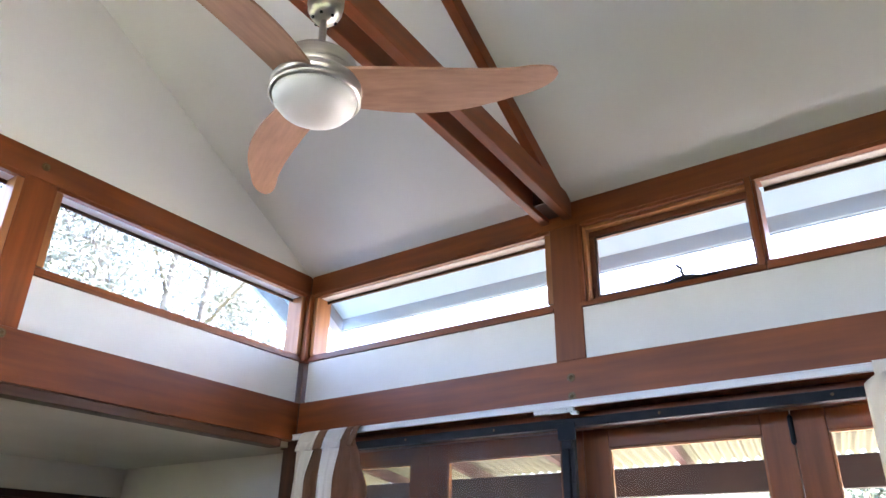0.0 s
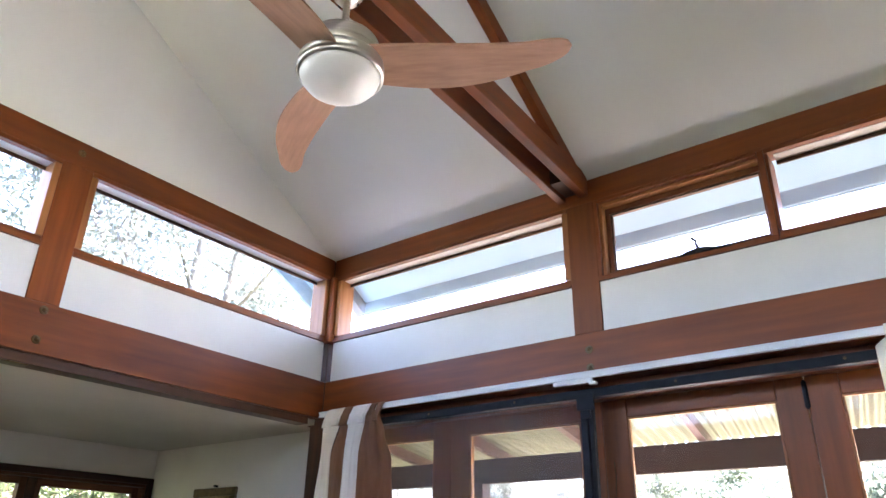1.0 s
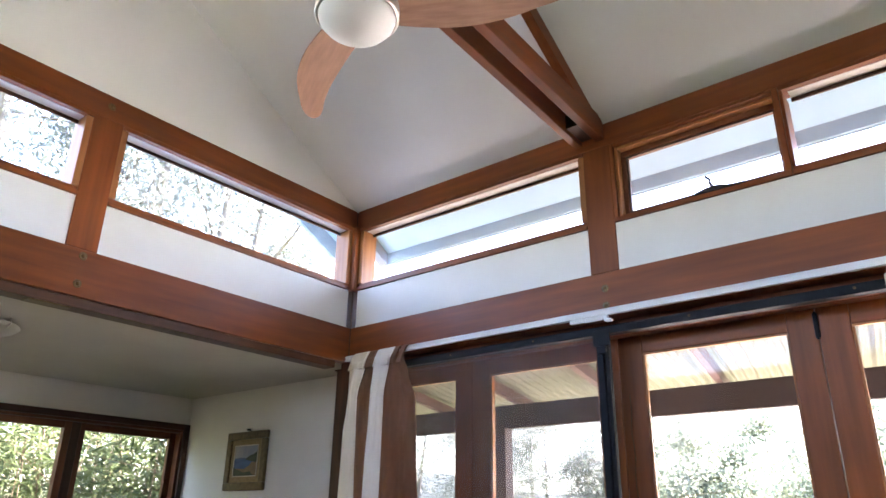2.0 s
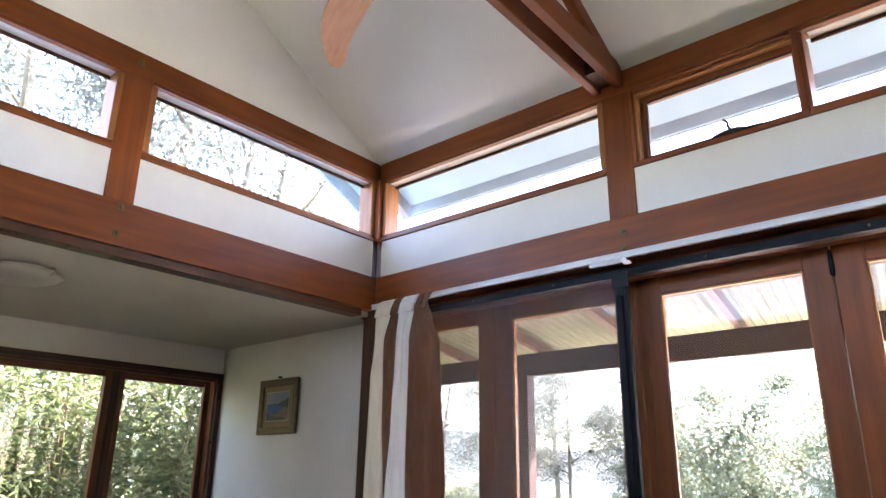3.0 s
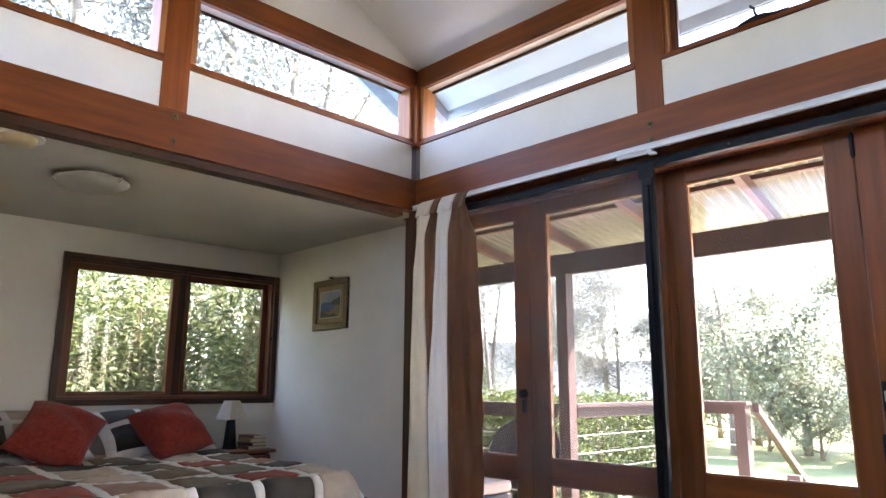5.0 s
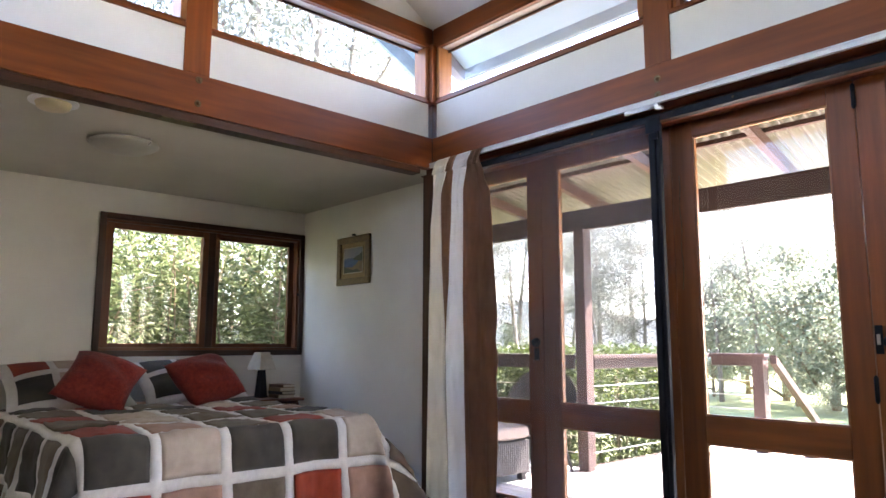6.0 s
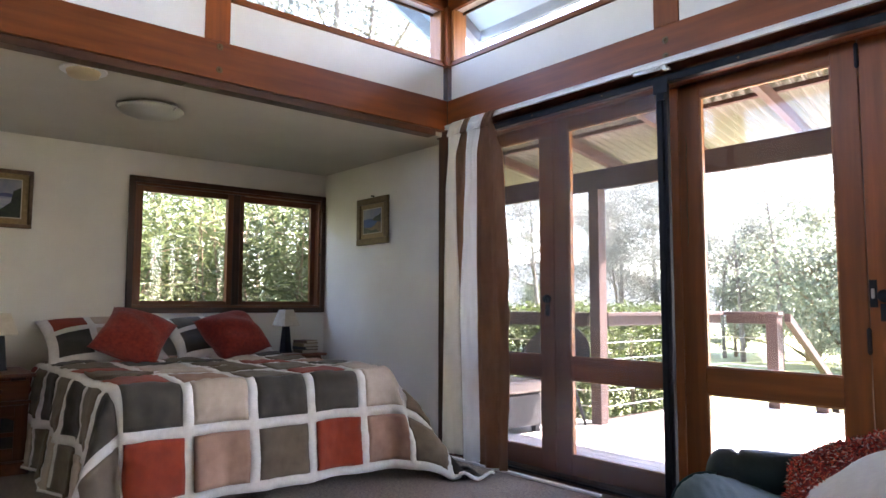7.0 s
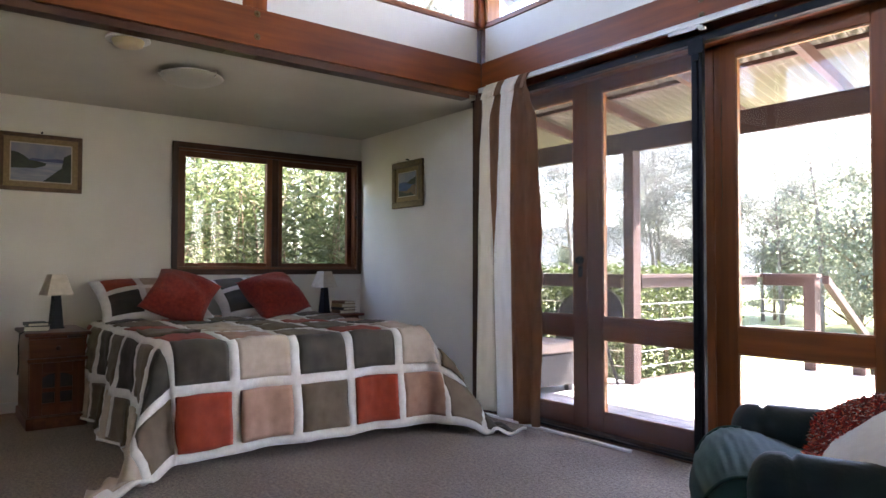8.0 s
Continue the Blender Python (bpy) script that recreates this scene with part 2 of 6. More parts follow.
def leaf_material(name, dark, light):
    m, t, b = nodes_of(name)
    geo = t.nodes.new("ShaderNodeNewGeometry")
    ramp = t.nodes.new("ShaderNodeValToRGB")
    ramp.color_ramp.elements[0].color, ramp.color_ramp.elements[1].color = (*dark, 1), (*light, 1)
    t.links.new(geo.outputs["Random Per Island"], ramp.inputs[0])
    t.links.new(ramp.outputs[0], b.inputs["Base Color"])
    b.inputs["Roughness"].default_value = 0.48
    b.inputs["Specular IOR Level"].default_value = 0.4
    tr = t.nodes.new("ShaderNodeBsdfTranslucent")
    mix = t.nodes.new("ShaderNodeMixShader")
    mix.inputs[0].default_value = 0.5
    t.links.new(ramp.outputs[0], tr.inputs[0])
    t.links.new(b.outputs[0], mix.inputs[1])
    t.links.new(tr.outputs[0], mix.inputs[2])
    t.links.new(mix.outputs[0], t.nodes["Material Output"].inputs[0])
    return m


# gum and bush leaf colours are paled to stand for the haze before them
gum_leaf = leaf_material("haze_paled_gum_leaves", (0.075, 0.090, 0.078), (0.175, 0.19, 0.16))
shrub_leaf = leaf_material("narrow_shrub_leaves", (0.040, 0.064, 0.022), (0.155, 0.19, 0.080))
bush_leaf = leaf_material("haze_paled_bush_leaves", (0.11, 0.14, 0.105), (0.27, 0.295, 0.20))
hedge_leaf = leaf_material("hedge_leaves", (0.026, 0.042, 0.013), (0.075, 0.105, 0.028))


def clear(name, tint, alpha_mix, gloss=0.0, dust=0.0):
    """Light passes straight through, with a share of surface gloss, of a dust film that adds haze, or of weave."""
    m, t, b = nodes_of(name)
    tr = t.nodes.new("ShaderNodeBsdfTransparent")
    tr.inputs[0].default_value = (*tint, 1)
    mix = t.nodes.new("ShaderNodeMixShader")
    t.links.new(tr.outputs[0], mix.inputs[1])
    t.links.new(b.outputs[0], mix.inputs[2])
    t.links.new(mix.outputs[0], t.nodes["Material Output"].inputs[0])
    if gloss:
        fr = t.nodes.new("ShaderNodeLayerWeight")
        pw = t.nodes.new("ShaderNodeMath")
        pw.operation, pw.inputs[1].default_value = "POWER", 4.5
        ms = t.nodes.new("ShaderNodeMath")
        ms.operation, ms.inputs[1].default_value, ms.inputs[2].default_value = "MULTIPLY_ADD", 0.6, 0.017
        t.links.new(fr.outputs["Facing"], pw.inputs[0])
        t.links.new(pw.outputs[0], ms.inputs[0])
        t.links.new(ms.outputs[0], mix.inputs[0])
        b.inputs["Metallic"].default_value = 1.0
        b.inputs["Roughness"].default_value = 0.02
        b.inputs["Base Color"].default_value = (1, 1, 1, 1)
        if dust:
            film = t.nodes.new("ShaderNodeBsdfTranslucent")
            film.inputs[0].default_value = (0.8, 0.8, 0.8, 1)
            veil = t.nodes.new("ShaderNodeMixShader")
            co, n = t.nodes.new("ShaderNodeTexCoord"), t.nodes.new("ShaderNodeTexNoise")
            n.inputs["Scale"].default_value = 7.0
            mr = t.nodes.new("ShaderNodeMapRange")
            mr.inputs[3].default_value, mr.inputs[4].default_value = 0.5 * dust, 1.5 * dust
            t.links.new(co.outputs["Object"], n.inputs[0])
            t.links.new(n.outputs[0], mr.inputs[0])
            t.links.new(mr.outputs[0], veil.inputs[0])
            t.links.new(tr.outputs[0], veil.inputs[1])
            t.links.new(film.outputs[0], veil.inputs[2])
            t.links.new(veil.outputs[0], mix.inputs[1])
    else:
        mix.inputs[0].default_value = alpha_mix
        b.inputs["Base Color"].default_value = (0.07, 0.066, 0.066, 1)
        b.inputs["Roughness"].default_value = 0.7
        fw = t.nodes.new("ShaderNodeBsdfTranslucent")
        fw.inputs[0].default_value = (0.34, 0.33, 0.34, 1)
        strand = t.nodes.new("ShaderNodeMixShader")
        strand.inputs[0].default_value = 0.04
        t.links.new(b.outputs[0], strand.inputs[1])
        t.links.new(fw.outputs[0], strand.inputs[2])
        t.links.new(strand.outputs[0], mix.inputs[2])
    return m


glass = clear("window_glass", (0.97, 0.985, 0.98), 0, 1.0)
# dust film, its share set to wash out the trees as glare does
high_glass = clear("dust_haze_glass", (0.97, 0.985, 0.98), 0, 1.0, 0.018)
mesh_mat = clear("black_insect_mesh", (1, 1, 1), 0.25)


def sheet_material():
    """Cream corrugated sheet that lets daylight through."""
    m, t, b = nodes_of("translucent_roof_sheet")
    co = t.nodes.new("ShaderNodeTexCoord")
    n = t.nodes.new("ShaderNodeTexNoise")
    n.inputs["Scale"].default_value = 3.0
    ramp = t.nodes.new("ShaderNodeValToRGB")
    ramp.color_ramp.elements[0].color, ramp.color_ramp.elements[1].color = (0.058, 0.047, 0.029, 1), (0.088, 0.073, 0.047, 1)
    tr = t.nodes.new("ShaderNodeBsdfTranslucent")
    mix = t.nodes.new("ShaderNodeMixShader")
    mix.inputs[0].default_value = 0.04
    t.links.new(co.outputs["Object"], n.inputs[0])
    t.links.new(n.outputs[0], ramp.inputs[0])
    t.links.new(ramp.outputs[0], b.inputs["Base Color"])
    t.links.new(ramp.outputs[0], tr.inputs[0])
    t.links.new(b.outputs[0], mix.inputs[1])
    t.links.new(tr.outputs[0], mix.inputs[2])
    t.links.new(mix.outputs[0], t.nodes["Material Output"].inputs[0])
    b.inputs["Roughness"].default_value = 0.5
    return m


roof_sheet = sheet_material()


# ---- building helpers ----
def link_bm(name, bm, mats, parent=None, label="", smooth=False):
    me = bpy.data.meshes.new(name)
    bmesh.ops.recalc_face_normals(bm, faces=bm.faces)
    bm.to_mesh(me)
    bm.free()
    for m in (mats if isinstance(mats, (list, tuple)) else [mats]):
        me.materials.append(m)
    if smooth:
        me.polygons.foreach_set("use_smooth", [True] * len(me.polygons))
    ob = new(name, me)
    if parent:
        ob.parent = parent
    if label:
        ob["label"] = label
    return ob


def part(name, bm, material, parent, label="", smooth=False):
    return link_bm(name, bm, material, parent, label, smooth)


def add_box(bm, lo, hi, bevel=0.0):
    verts = [bm.verts.new((x, y, z)) for x in (lo[0], hi[0]) for y in (lo[1], hi[1]) for z in (lo[2], hi[2])]
    fs = [bm.faces.new([verts[i] for i in q]) for q in ((0, 1, 3, 2), (4, 6, 7, 5), (0, 4, 5, 1), (2, 3, 7, 6), (0, 2, 6, 4), (1, 5, 7, 3))]
    if bevel:
        edges = list({e for f in fs for e in f.edges})
        bmesh.ops.bevel(bm, geom=edges, offset=bevel, segments=2, affect="EDGES", profile=0.5)


def box(name, lo, hi, mat, parent=None, bevel=0.003, label=""):
    bm = bmesh.new()
    add_box(bm, lo, hi, bevel)
    if isinstance(mat, tuple):
        span = [hi[i] - lo[i] for i in range(3)]
        mat = mat[span.index(max(span))]
    return link_bm(name, bm, mat, parent, label)


def struct(ob, label="", category=""):
    return tagged(ob, label, category, kind="structure")


def thing(name, at=(0, 0, 0)):
    ob = new(name)
    ob.location = at
    return ob


def lathe(bm, profile, n=28, centre=(0, 0, 0)):
    rings = []
    for r, z in profile:
        if r < 1e-5:
            rings.append([bm.verts.new((centre[0], centre[1], centre[2] + z))])
        else:
            rings.append([bm.verts.new((centre[0] + r * math.cos(2 * math.pi * k / n), centre[1] + r * math.sin(2 * math.pi * k / n), centre[2] + z)) for k in range(n)])
    for a, b in zip(rings, rings[1:]):
        for k in range(n):
            q = [a[k % len(a)], a[(k + 1) % len(a)], b[(k + 1) % len(b)], b[k % len(b)]]
            q = list(dict.fromkeys(q))
            if len(q) > 2:
                bm.faces.new(q)


def tube(bm, pts, radii, n=8):
    pts = [Vector(p) for p in pts]
    rings = []
    for i, p in enumerate(pts):
        d = (pts[min(i + 1, len(pts) - 1)] - pts[max(i - 1, 0)]).normalized()
        u = d.orthogonal().normalized()
        v = d.cross(u)
        rings.append([bm.verts.new(p + radii[i] * (math.cos(2 * math.pi * k / n) * u + math.sin(2 * math.pi * k / n) * v)) for k in range(n)])
    for a, b in zip(rings, rings[1:]):
        off = min(range(n), key=lambda o: (b[o].co - a[0].co).length)
        for k in range(n):
            bm.faces.new((a[k], a[(k + 1) % n], b[(k + 1 + off) % n], b[(k + off) % n]))
    bm.faces.new(rings[0][::-1])
    bm.faces.new(rings[-1])


def prism(bm, outline, axis, lo, hi):
    """Extrudes a 2D outline (the two other axes in order) along axis."""
    def place(p, h):
        c = list(p)
        c.insert(axis, h)
        return bm.verts.new(c)
    a, b = [place(p, lo) for p in outline], [place(p, hi) for p in outline]
    bm.faces.new(a)
    bm.faces.new(b[::-1])
    for k in range(len(a)):
        bm.faces.new((a[k], b[k], b[(k + 1) % len(b)], a[(k + 1) % len(a)]))


# ---- plan ----
EAVE, SLOPE, RIDGE = 3.085, 0.57, -1.7      # ceiling at the plate, its pitch, the ridge line
EAST, SOUTH = 6.4, -3.4
WIN_WALL, SIDE_WALL = -1.81, 0.127
ALC_CEIL, ALC_SOUTH = 2.095, -3.25
BEAM_TOP, BEAM_LOW = 2.33, 2.088
T = 0.12

# floor, ceilings and closing walls
struct(box("floor", (WIN_WALL - 0.1, SOUTH - 0.1, -0.12), (EAST + 0.1, 0.15, 0.0), carpet, bevel=0), "worn mauve grey cut pile carpet floor", "floor")
bm = bmesh.new()
top = EAVE + SLOPE * -RIDGE
prism(bm, [(0.118, EAVE - 0.118 * SLOPE), (RIDGE, top), (SOUTH - 0.118, EAVE - 0.118 * SLOPE), (SOUTH - 0.118, EAVE + 0.1), (RIDGE, top + 0.1), (0.118, EAVE + 0.1)], 0, -0.13, EAST + 0.1)
struct(link_bm("ceiling", bm, ceiling_paint), "white painted raked ceiling rising to a ridge", "ceiling")
struct(box("alcove_ceiling", (WIN_WALL - T, ALC_SOUTH, ALC_CEIL), (-0.06, SIDE_WALL + T, ALC_CEIL + 0.1), alcove_ceiling_tone, bevel=0), "low cream ceiling over the bed alcove, darker than the main one", "ceiling")
bm = bmesh.new()
prism(bm, [(0.0, EAVE), (RIDGE, top), (SOUTH, EAVE)], 0, -0.12, -0.012)
struct(link_bm("wall_gable", bm, ceiling_paint), "white plastered gable wall above the timber plate", "wall")
bm = bmesh.new()
BAYS = ((0.12, 1.58), (1.718, 3.265), (3.415, 4.965), (5.1, 6.25))
for x0, x1, z0, z1 in ((-0.12, EAST, 0, 2.56), (-0.12, EAST, 2.965, EAVE)):
    add_box(bm, (x0, SOUTH - T, z0), (x1, SOUTH, z1))
edges_ = [-0.12] + [x for bay in BAYS for x in bay] + [EAST]
for x0, x1 in zip(edges_[::2], edges_[1::2]):
    add_box(bm, (x0, SOUTH - T, 2.56), (x1, SOUTH, 2.965))
struct(link_bm("wall_south", bm, paint), "white painted wall with a high glazed strip", "wall")
bm = bmesh.new()
prism(bm, [(0.15, -0.1), (0.15, EAVE), (0.0, EAVE + 0.02), (RIDGE, top + 0.02), (SOUTH - T, EAVE), (SOUTH - T, -0.1)], 0, EAST, EAST + T)
struct(link_bm("wall_east", bm, paint), "plain white painted end wall", "wall")
struct(box("wall_west_low", (-0.12, SOUTH, 0), (0.0, ALC_SOUTH, BEAM_LOW), paint, bevel=0), "plain white painted wall beside the alcove", "wall")
struct(box("wall_alcove_south", (WIN_WALL - T, ALC_SOUTH - T, -0.1), (-0.125, ALC_SOUTH, ALC_CEIL + 0.1), alcove_wall_paint, bevel=0), "plain warm white painted alcove wall", "wall")
struct(box("wall_north_low", (3.36, 0.02, 0), (EAST, 0.02 + T, 2.12), paint, bevel=0), "plain white painted wall beside the doors", "wall")
struct(box("wall_north_high", (3.42, 0.006, BEAM_TOP), (EAST, T, 2.965), paint, bevel=0), "plain white painted upper wall", "wall")
# alcove walls
struct(box("wall_side", (WIN_WALL - T, SIDE_WALL, -0.1), (-0.095, SIDE_WALL + T, ALC_CEIL), alcove_wall_paint, bevel=0), "warm white painted alcove side wall", "wall")
WY0, WY1, WZ0, WZ1 = -1.47, 0.095, 0.93, 1.875
bm = bmesh.new()
for y0, y1, z0, z1 in ((ALC_SOUTH, WY0, -0.1, ALC_CEIL), (WY1, SIDE_WALL, -0.1, ALC_CEIL), (WY0, WY1, -0.1, WZ0), (WY0, WY1, WZ1, ALC_CEIL)):
    add_box(bm, (WIN_WALL - T, y0, z0), (WIN_WALL, y1, z1))
struct(link_bm("wall_window", bm, alcove_wall_paint), "warm white painted alcove wall with a window opening", "wall")
struct(box("baseboard_west", (WIN_WALL, ALC_SOUTH, 0), (WIN_WALL + 0.012, SIDE_WALL, 0.07), white_metal), "low white painted skirting board", "skirting")
struct(box("baseboard_side", (WIN_WALL + 0.013, SIDE_WALL - 0.012, 0), (-0.095, SIDE_WALL, 0.07), white_metal), "low white painted skirting board", "skirting")

# ---- posts, beams and plates ----
struct(box("beam_west", (-0.12, SOUTH, BEAM_LOW + 0.036), (0.0, -0.004, BEAM_TOP), WOODS, bevel=0.004), "deep red-brown stained timber beam over the alcove", "beam")
struct(box("beam_track", (-0.10, ALC_SOUTH, BEAM_LOW - 0.006), (-0.016, -0.09, BEAM_LOW + 0.035), dark_wood, bevel=0.002), "dark grooved timber strip under the beam", "trim")
struct(box("latch_plate", (-0.085, -1.75, BEAM_LOW - 0.011), (-0.02, -1.58, BEAM_LOW - 0.0065), brass, bevel=0.001), "tarnished brass plate under the beam", "plate")
struct(box("beam_north", (0.0, 0.0, 2.125), (EAST, T, BEAM_TOP), WOODS, bevel=0.004), "red-brown stained timber beam over the glass doors", "beam")
struct(box("corner_post", (-0.094, 0.0, 0.0), (0.05, 0.16, BEAM_LOW + 0.07), dark_wood, bevel=0.004), "dark stained corner post beside the curtain", "post")
struct(box("plate_west", (-0.12, SOUTH, 2.965), (0.0, -0.002, EAVE), WOODS, bevel=0.004), "red-brown stained timber wall plate", "beam")
struct(box("plate_north", (0.002, 0.0, 2.965), (EAST, T, EAVE), WOODS, bevel=0.004), "red-brown stained timber wall plate", "beam")
for k, (y0, y1) in enumerate(((-1.665, -1.53), (-3.39, -3.255))):
    struct(box("post_west_%d" % (k + 1), (-0.12, y0, BEAM_TOP), (-0.001, y1, 2.965), WOODS), "red-brown stained upright between clerestory windows", "post")
for k, (x0, x1) in enumerate(((1.58, 1.718), (3.265, 3.415))):
    struct(box("post_north_%d" % (k + 1), (x0, 0.001, BEAM_TOP), (x1, T, 2.965), WOODS), "red-brown stained upright between clerestory windows", "post")
# added filler that stops daylight leaking in at the corner
struct(box("corner_core", (-0.117, 0.001, BEAM_LOW), (-0.001, 0.118, 3.08), dark_wood), "dark filler closing the corner between the beams to daylight", "post")
struct(box("corner_bead", (-0.006, -0.006, BEAM_TOP), (0.006, 0.006, 2.56), dark_wood, bevel=0.001), "thin dark timber corner bead", "trim")
struct(box("corner_stile", (-0.10, -0.03, 2.561), (0.03, 0.10, 2.964), WOODS), "red-brown stained corner stile between windows", "post")


def bolt(p, normal):
    """A domed bolt head with its washer."""
    ob = thing("bolt")
    bm = bmesh.new()
    lathe(bm, [(0, 0.012), (0.007, 0.011), (0.010, 0.006), (0.010, 0.003), (0, 0.003)], 8)
    a = part("bolt_head", bm, brass, ob, smooth=True)
    bm = bmesh.new()
    lathe(bm, [(0, 0.003), (0.017, 0.003), (0.018, 0), (0, 0)], 16)
    part("washer", bm, brass, ob)
    ob.matrix_world = Matrix.Translation(p) @ Vector((0, 0, 1)).rotation_difference(Vector(normal)).to_matrix().to_4x4()
    return tagged(ob, "tarnished brass bolt head on the timber beam", "bolt", "bolts in the beams")


for p, nrm in (((0, -1.585, 2.30), (1, 0, 0)), ((0, -1.585, 2.178), (1, 0, 0)), ((0, -1.60, 3.03), (1, 0, 0)), ((1.645, 0, 2.255), (0, -1, 0)), ((1.645, 0, 2.175), (0, -1, 0))):
    bolt(p, nrm)


# ---- clerestory: white panels, sills, frames and panes ----
def clerestory(index, axis, a, b, glass_off=0.095, panel=True, jambs=None, slim=0.03):
    """A bay between posts: axis 0 runs along the door wall, axis 1 along the gable wall."""
    def pt(u, d, z):
        return (u, d, z) if axis == 0 else (-d, u, z)

    def bar(name, u0, u1, d0, d1, z0, z1, mats, parent, bevel=0.002):
        p, q = pt(u0, d0, z0), pt(u1, d1, z1)
        lo, hi = tuple(map(min, p, q)), tuple(map(max, p, q))
        return box(name, lo, hi, mats, parent, bevel)
    win = struct(thing("window_%d" % index), "long low clerestory window in a stained timber frame", "window")
    if panel:
        bar("panel", a, b, 0.008, 0.10, BEAM_TOP, 2.558, paint, win, 0.001)
    bar("window_sill", a, b, -0.004, 0.11, 2.559, 2.578, WOODS, win)
    bar("window_sill", a + 0.001, b - 0.001, 0.012, 0.11, 2.579, 2.60, WOODS, win)
    bar("head_trim", a, b, -0.002, 0.03, 2.945, 2.964, WOODS, win)
    bar("head_liner", a + 0.03, b - 0.03, 0.031, 0.11, 2.944, 2.964, paint, win)
    bar("window_frame", a, a + slim, 0.004, 0.115, 2.601, 2.944, jambs or daylit_jamb_wood, win)
    bar("window_frame", b - 0.03, b, 0.004, 0.115, 2.601, 2.944, jambs or daylit_jamb_wood, win)
    bar("glazing_bead", a + 0.03, b - 0.03, glass_off - 0.012, glass_off - 0.004, 2.925, 2.943, dark_wood, win, 0.001)
    pane = bar("pane", a + slim - 0.002, b - 0.028, glass_off, glass_off + 0.004, 2.598, 2.944, high_glass, win, 0)
    pane.visible_shadow = False
    return win


for k, (x0, x1) in enumerate(BAYS):
    high = struct(thing("window_%d" % (7 + k)), "long low clerestory window in a stained timber frame", "window")
    p = box("pane", (x0 + 0.02, SOUTH - 0.06, 2.58), (x1 - 0.02, SOUTH - 0.056, 2.945), glass, high, 0)
    p.visible_shadow = False
    for z0, z1 in ((2.562, 2.584), (2.942, 2.963)):
        box("window_frame", (x0 + 0.001, SOUTH - 0.09, z0), (x1 - 0.001, SOUTH + 0.004, z1), WOODS, high)
    for xa, xb in ((x0 + 0.001, x0 + 0.024), (x1 - 0.024, x1 - 0.001)):
        box("window_frame", (xa, SOUTH - 0.09, 2.585), (xb, SOUTH + 0.004, 2.941), WOODS, high)
clerestory(1, 1, -1.53, -0.031)
clerestory(2, 1, -3.255, -1.665)
clerestory(3, 0, 0.031, 1.58)
clerestory(4, 0, 2.478, 3.265, panel=False, jambs=WOODS, slim=0.014)
win4 = struct(thing("window_5"), "small awning window with a winder in the clerestory", "window")
box("panel", (1.718, 0.008, BEAM_TOP), (3.265, 0.10, 2.558), paint, win4, 0.001)
box("window_sill", (1.718, -0.004, 2.559), (2.477, 0.11, 2.580), WOODS, win4)
box("window_frame", (1.719, -0.002, 2.581), (1.736, 0.11, 2.964), WOODS, win4)
box("window_frame", (1.7365, 0.016, 2.581), (1.752, 0.11, 2.946), daylit_jamb_wood, win4)
box("window_frame", (2.452, 0.0, 2.581), (2.477, 0.11, 2.964), WOODS, win4)
box("head_trim", (1.7365, -0.002, 2.947), (2.4515, 0.11, 2.964), WOODS, win4)
box("head_trim", (1.7525, 0.018, 2.930), (2.4515, 0.11, 2.946), daylit_jamb_wood, win4)
box("sash_rail", (1.753, 0.05, 2.900), (2.451, 0.095, 2.929), cherry, win4)
box("sash_rail", (1.753, 0.05, 2.582), (2.451, 0.095, 2.608), cherry, win4)
box("sash_stile", (1.753, 0.05, 2.609), (1.776, 0.095, 2.899), cherry, win4)
box("sash_stile", (2.436, 0.05, 2.609), (2.451, 0.095, 2.899), cherry, win4)
for z0, z1 in ((2.892, 2.8985), (2.609, 2.617)):
    box("glazing_bead", (1.777, 0.056, z0), (2.435, 0.068, z1), dark_wood, win4, 0.001)
box("glazing_bead", (1.777, 0.056, 2.618), (1.784, 0.068, 2.891), dark_wood, win4, 0.001)
p = box("pane", (1.77, 0.07, 2.602), (2.44, 0.074, 2.905), high_glass, win4, 0)
p.visible_shadow = False
bm = bmesh.new()
prism(bm, [(2.085, 2.581), (2.10, 2.589), (2.13, 2.597), (2.165, 2.602), (2.20, 2.600), (2.235, 2.589), (2.30, 2.586), (2.30, 2.581)], 1, -0.010, 0.030)
wind = part("winder", bm, black_metal, win4, "black cast window winder")
bm = bmesh.new()
tube(bm, [(2.165, 0.004, 2.607), (2.162, -0.012, 2.619), (2.166, -0.016, 2.629), (2.152, -0.018, 2.641), (2.150, -0.018, 2.648)], [0.007, 0.006, 0.0055, 0.006, 0.005], 8)
part("crank", bm, black_metal, wind)

# ---- roof truss ----
truss = struct(thing("roof_truss"), "pair of stained timber tie beams with a rafter under the ceiling", "truss")


def sloped(name, x0, x1, ya, yb, za, zb, depth, mat, parent):
    bm = bmesh.new()
    prism(bm, [(ya, za), (yb, zb), (yb, zb + depth), (ya, za + depth)], 0, x0, x1)
    bmesh.ops.bevel(bm, geom=list(bm.edges), offset=0.003, segments=1, affect="EDGES")
    return part(name, bm, mat, parent)


sloped("tie_beam", 1.542, 1.582, -0.002, SOUTH + 0.002, 2.995, 3.198, 0.12, wood_y, truss)
sloped("tie_beam", 1.655, 1.70, -0.002, SOUTH + 0.002, 2.995, 3.198, 0.12, wood_y, truss)
sloped("rafter", 1.645, 1.69, -0.03, RIDGE, EAVE - 0.07, top - 0.085, 0.09, wood_y, truss)
box("packer", (1.583, -0.16, 3.022), (1.654, -0.004, 3.10), dark_wood, truss, 0.001)
# the gable side stands a little out of square with the door wall
SKEW = Matrix.Rotation(radians(1.3), 4, "Z")
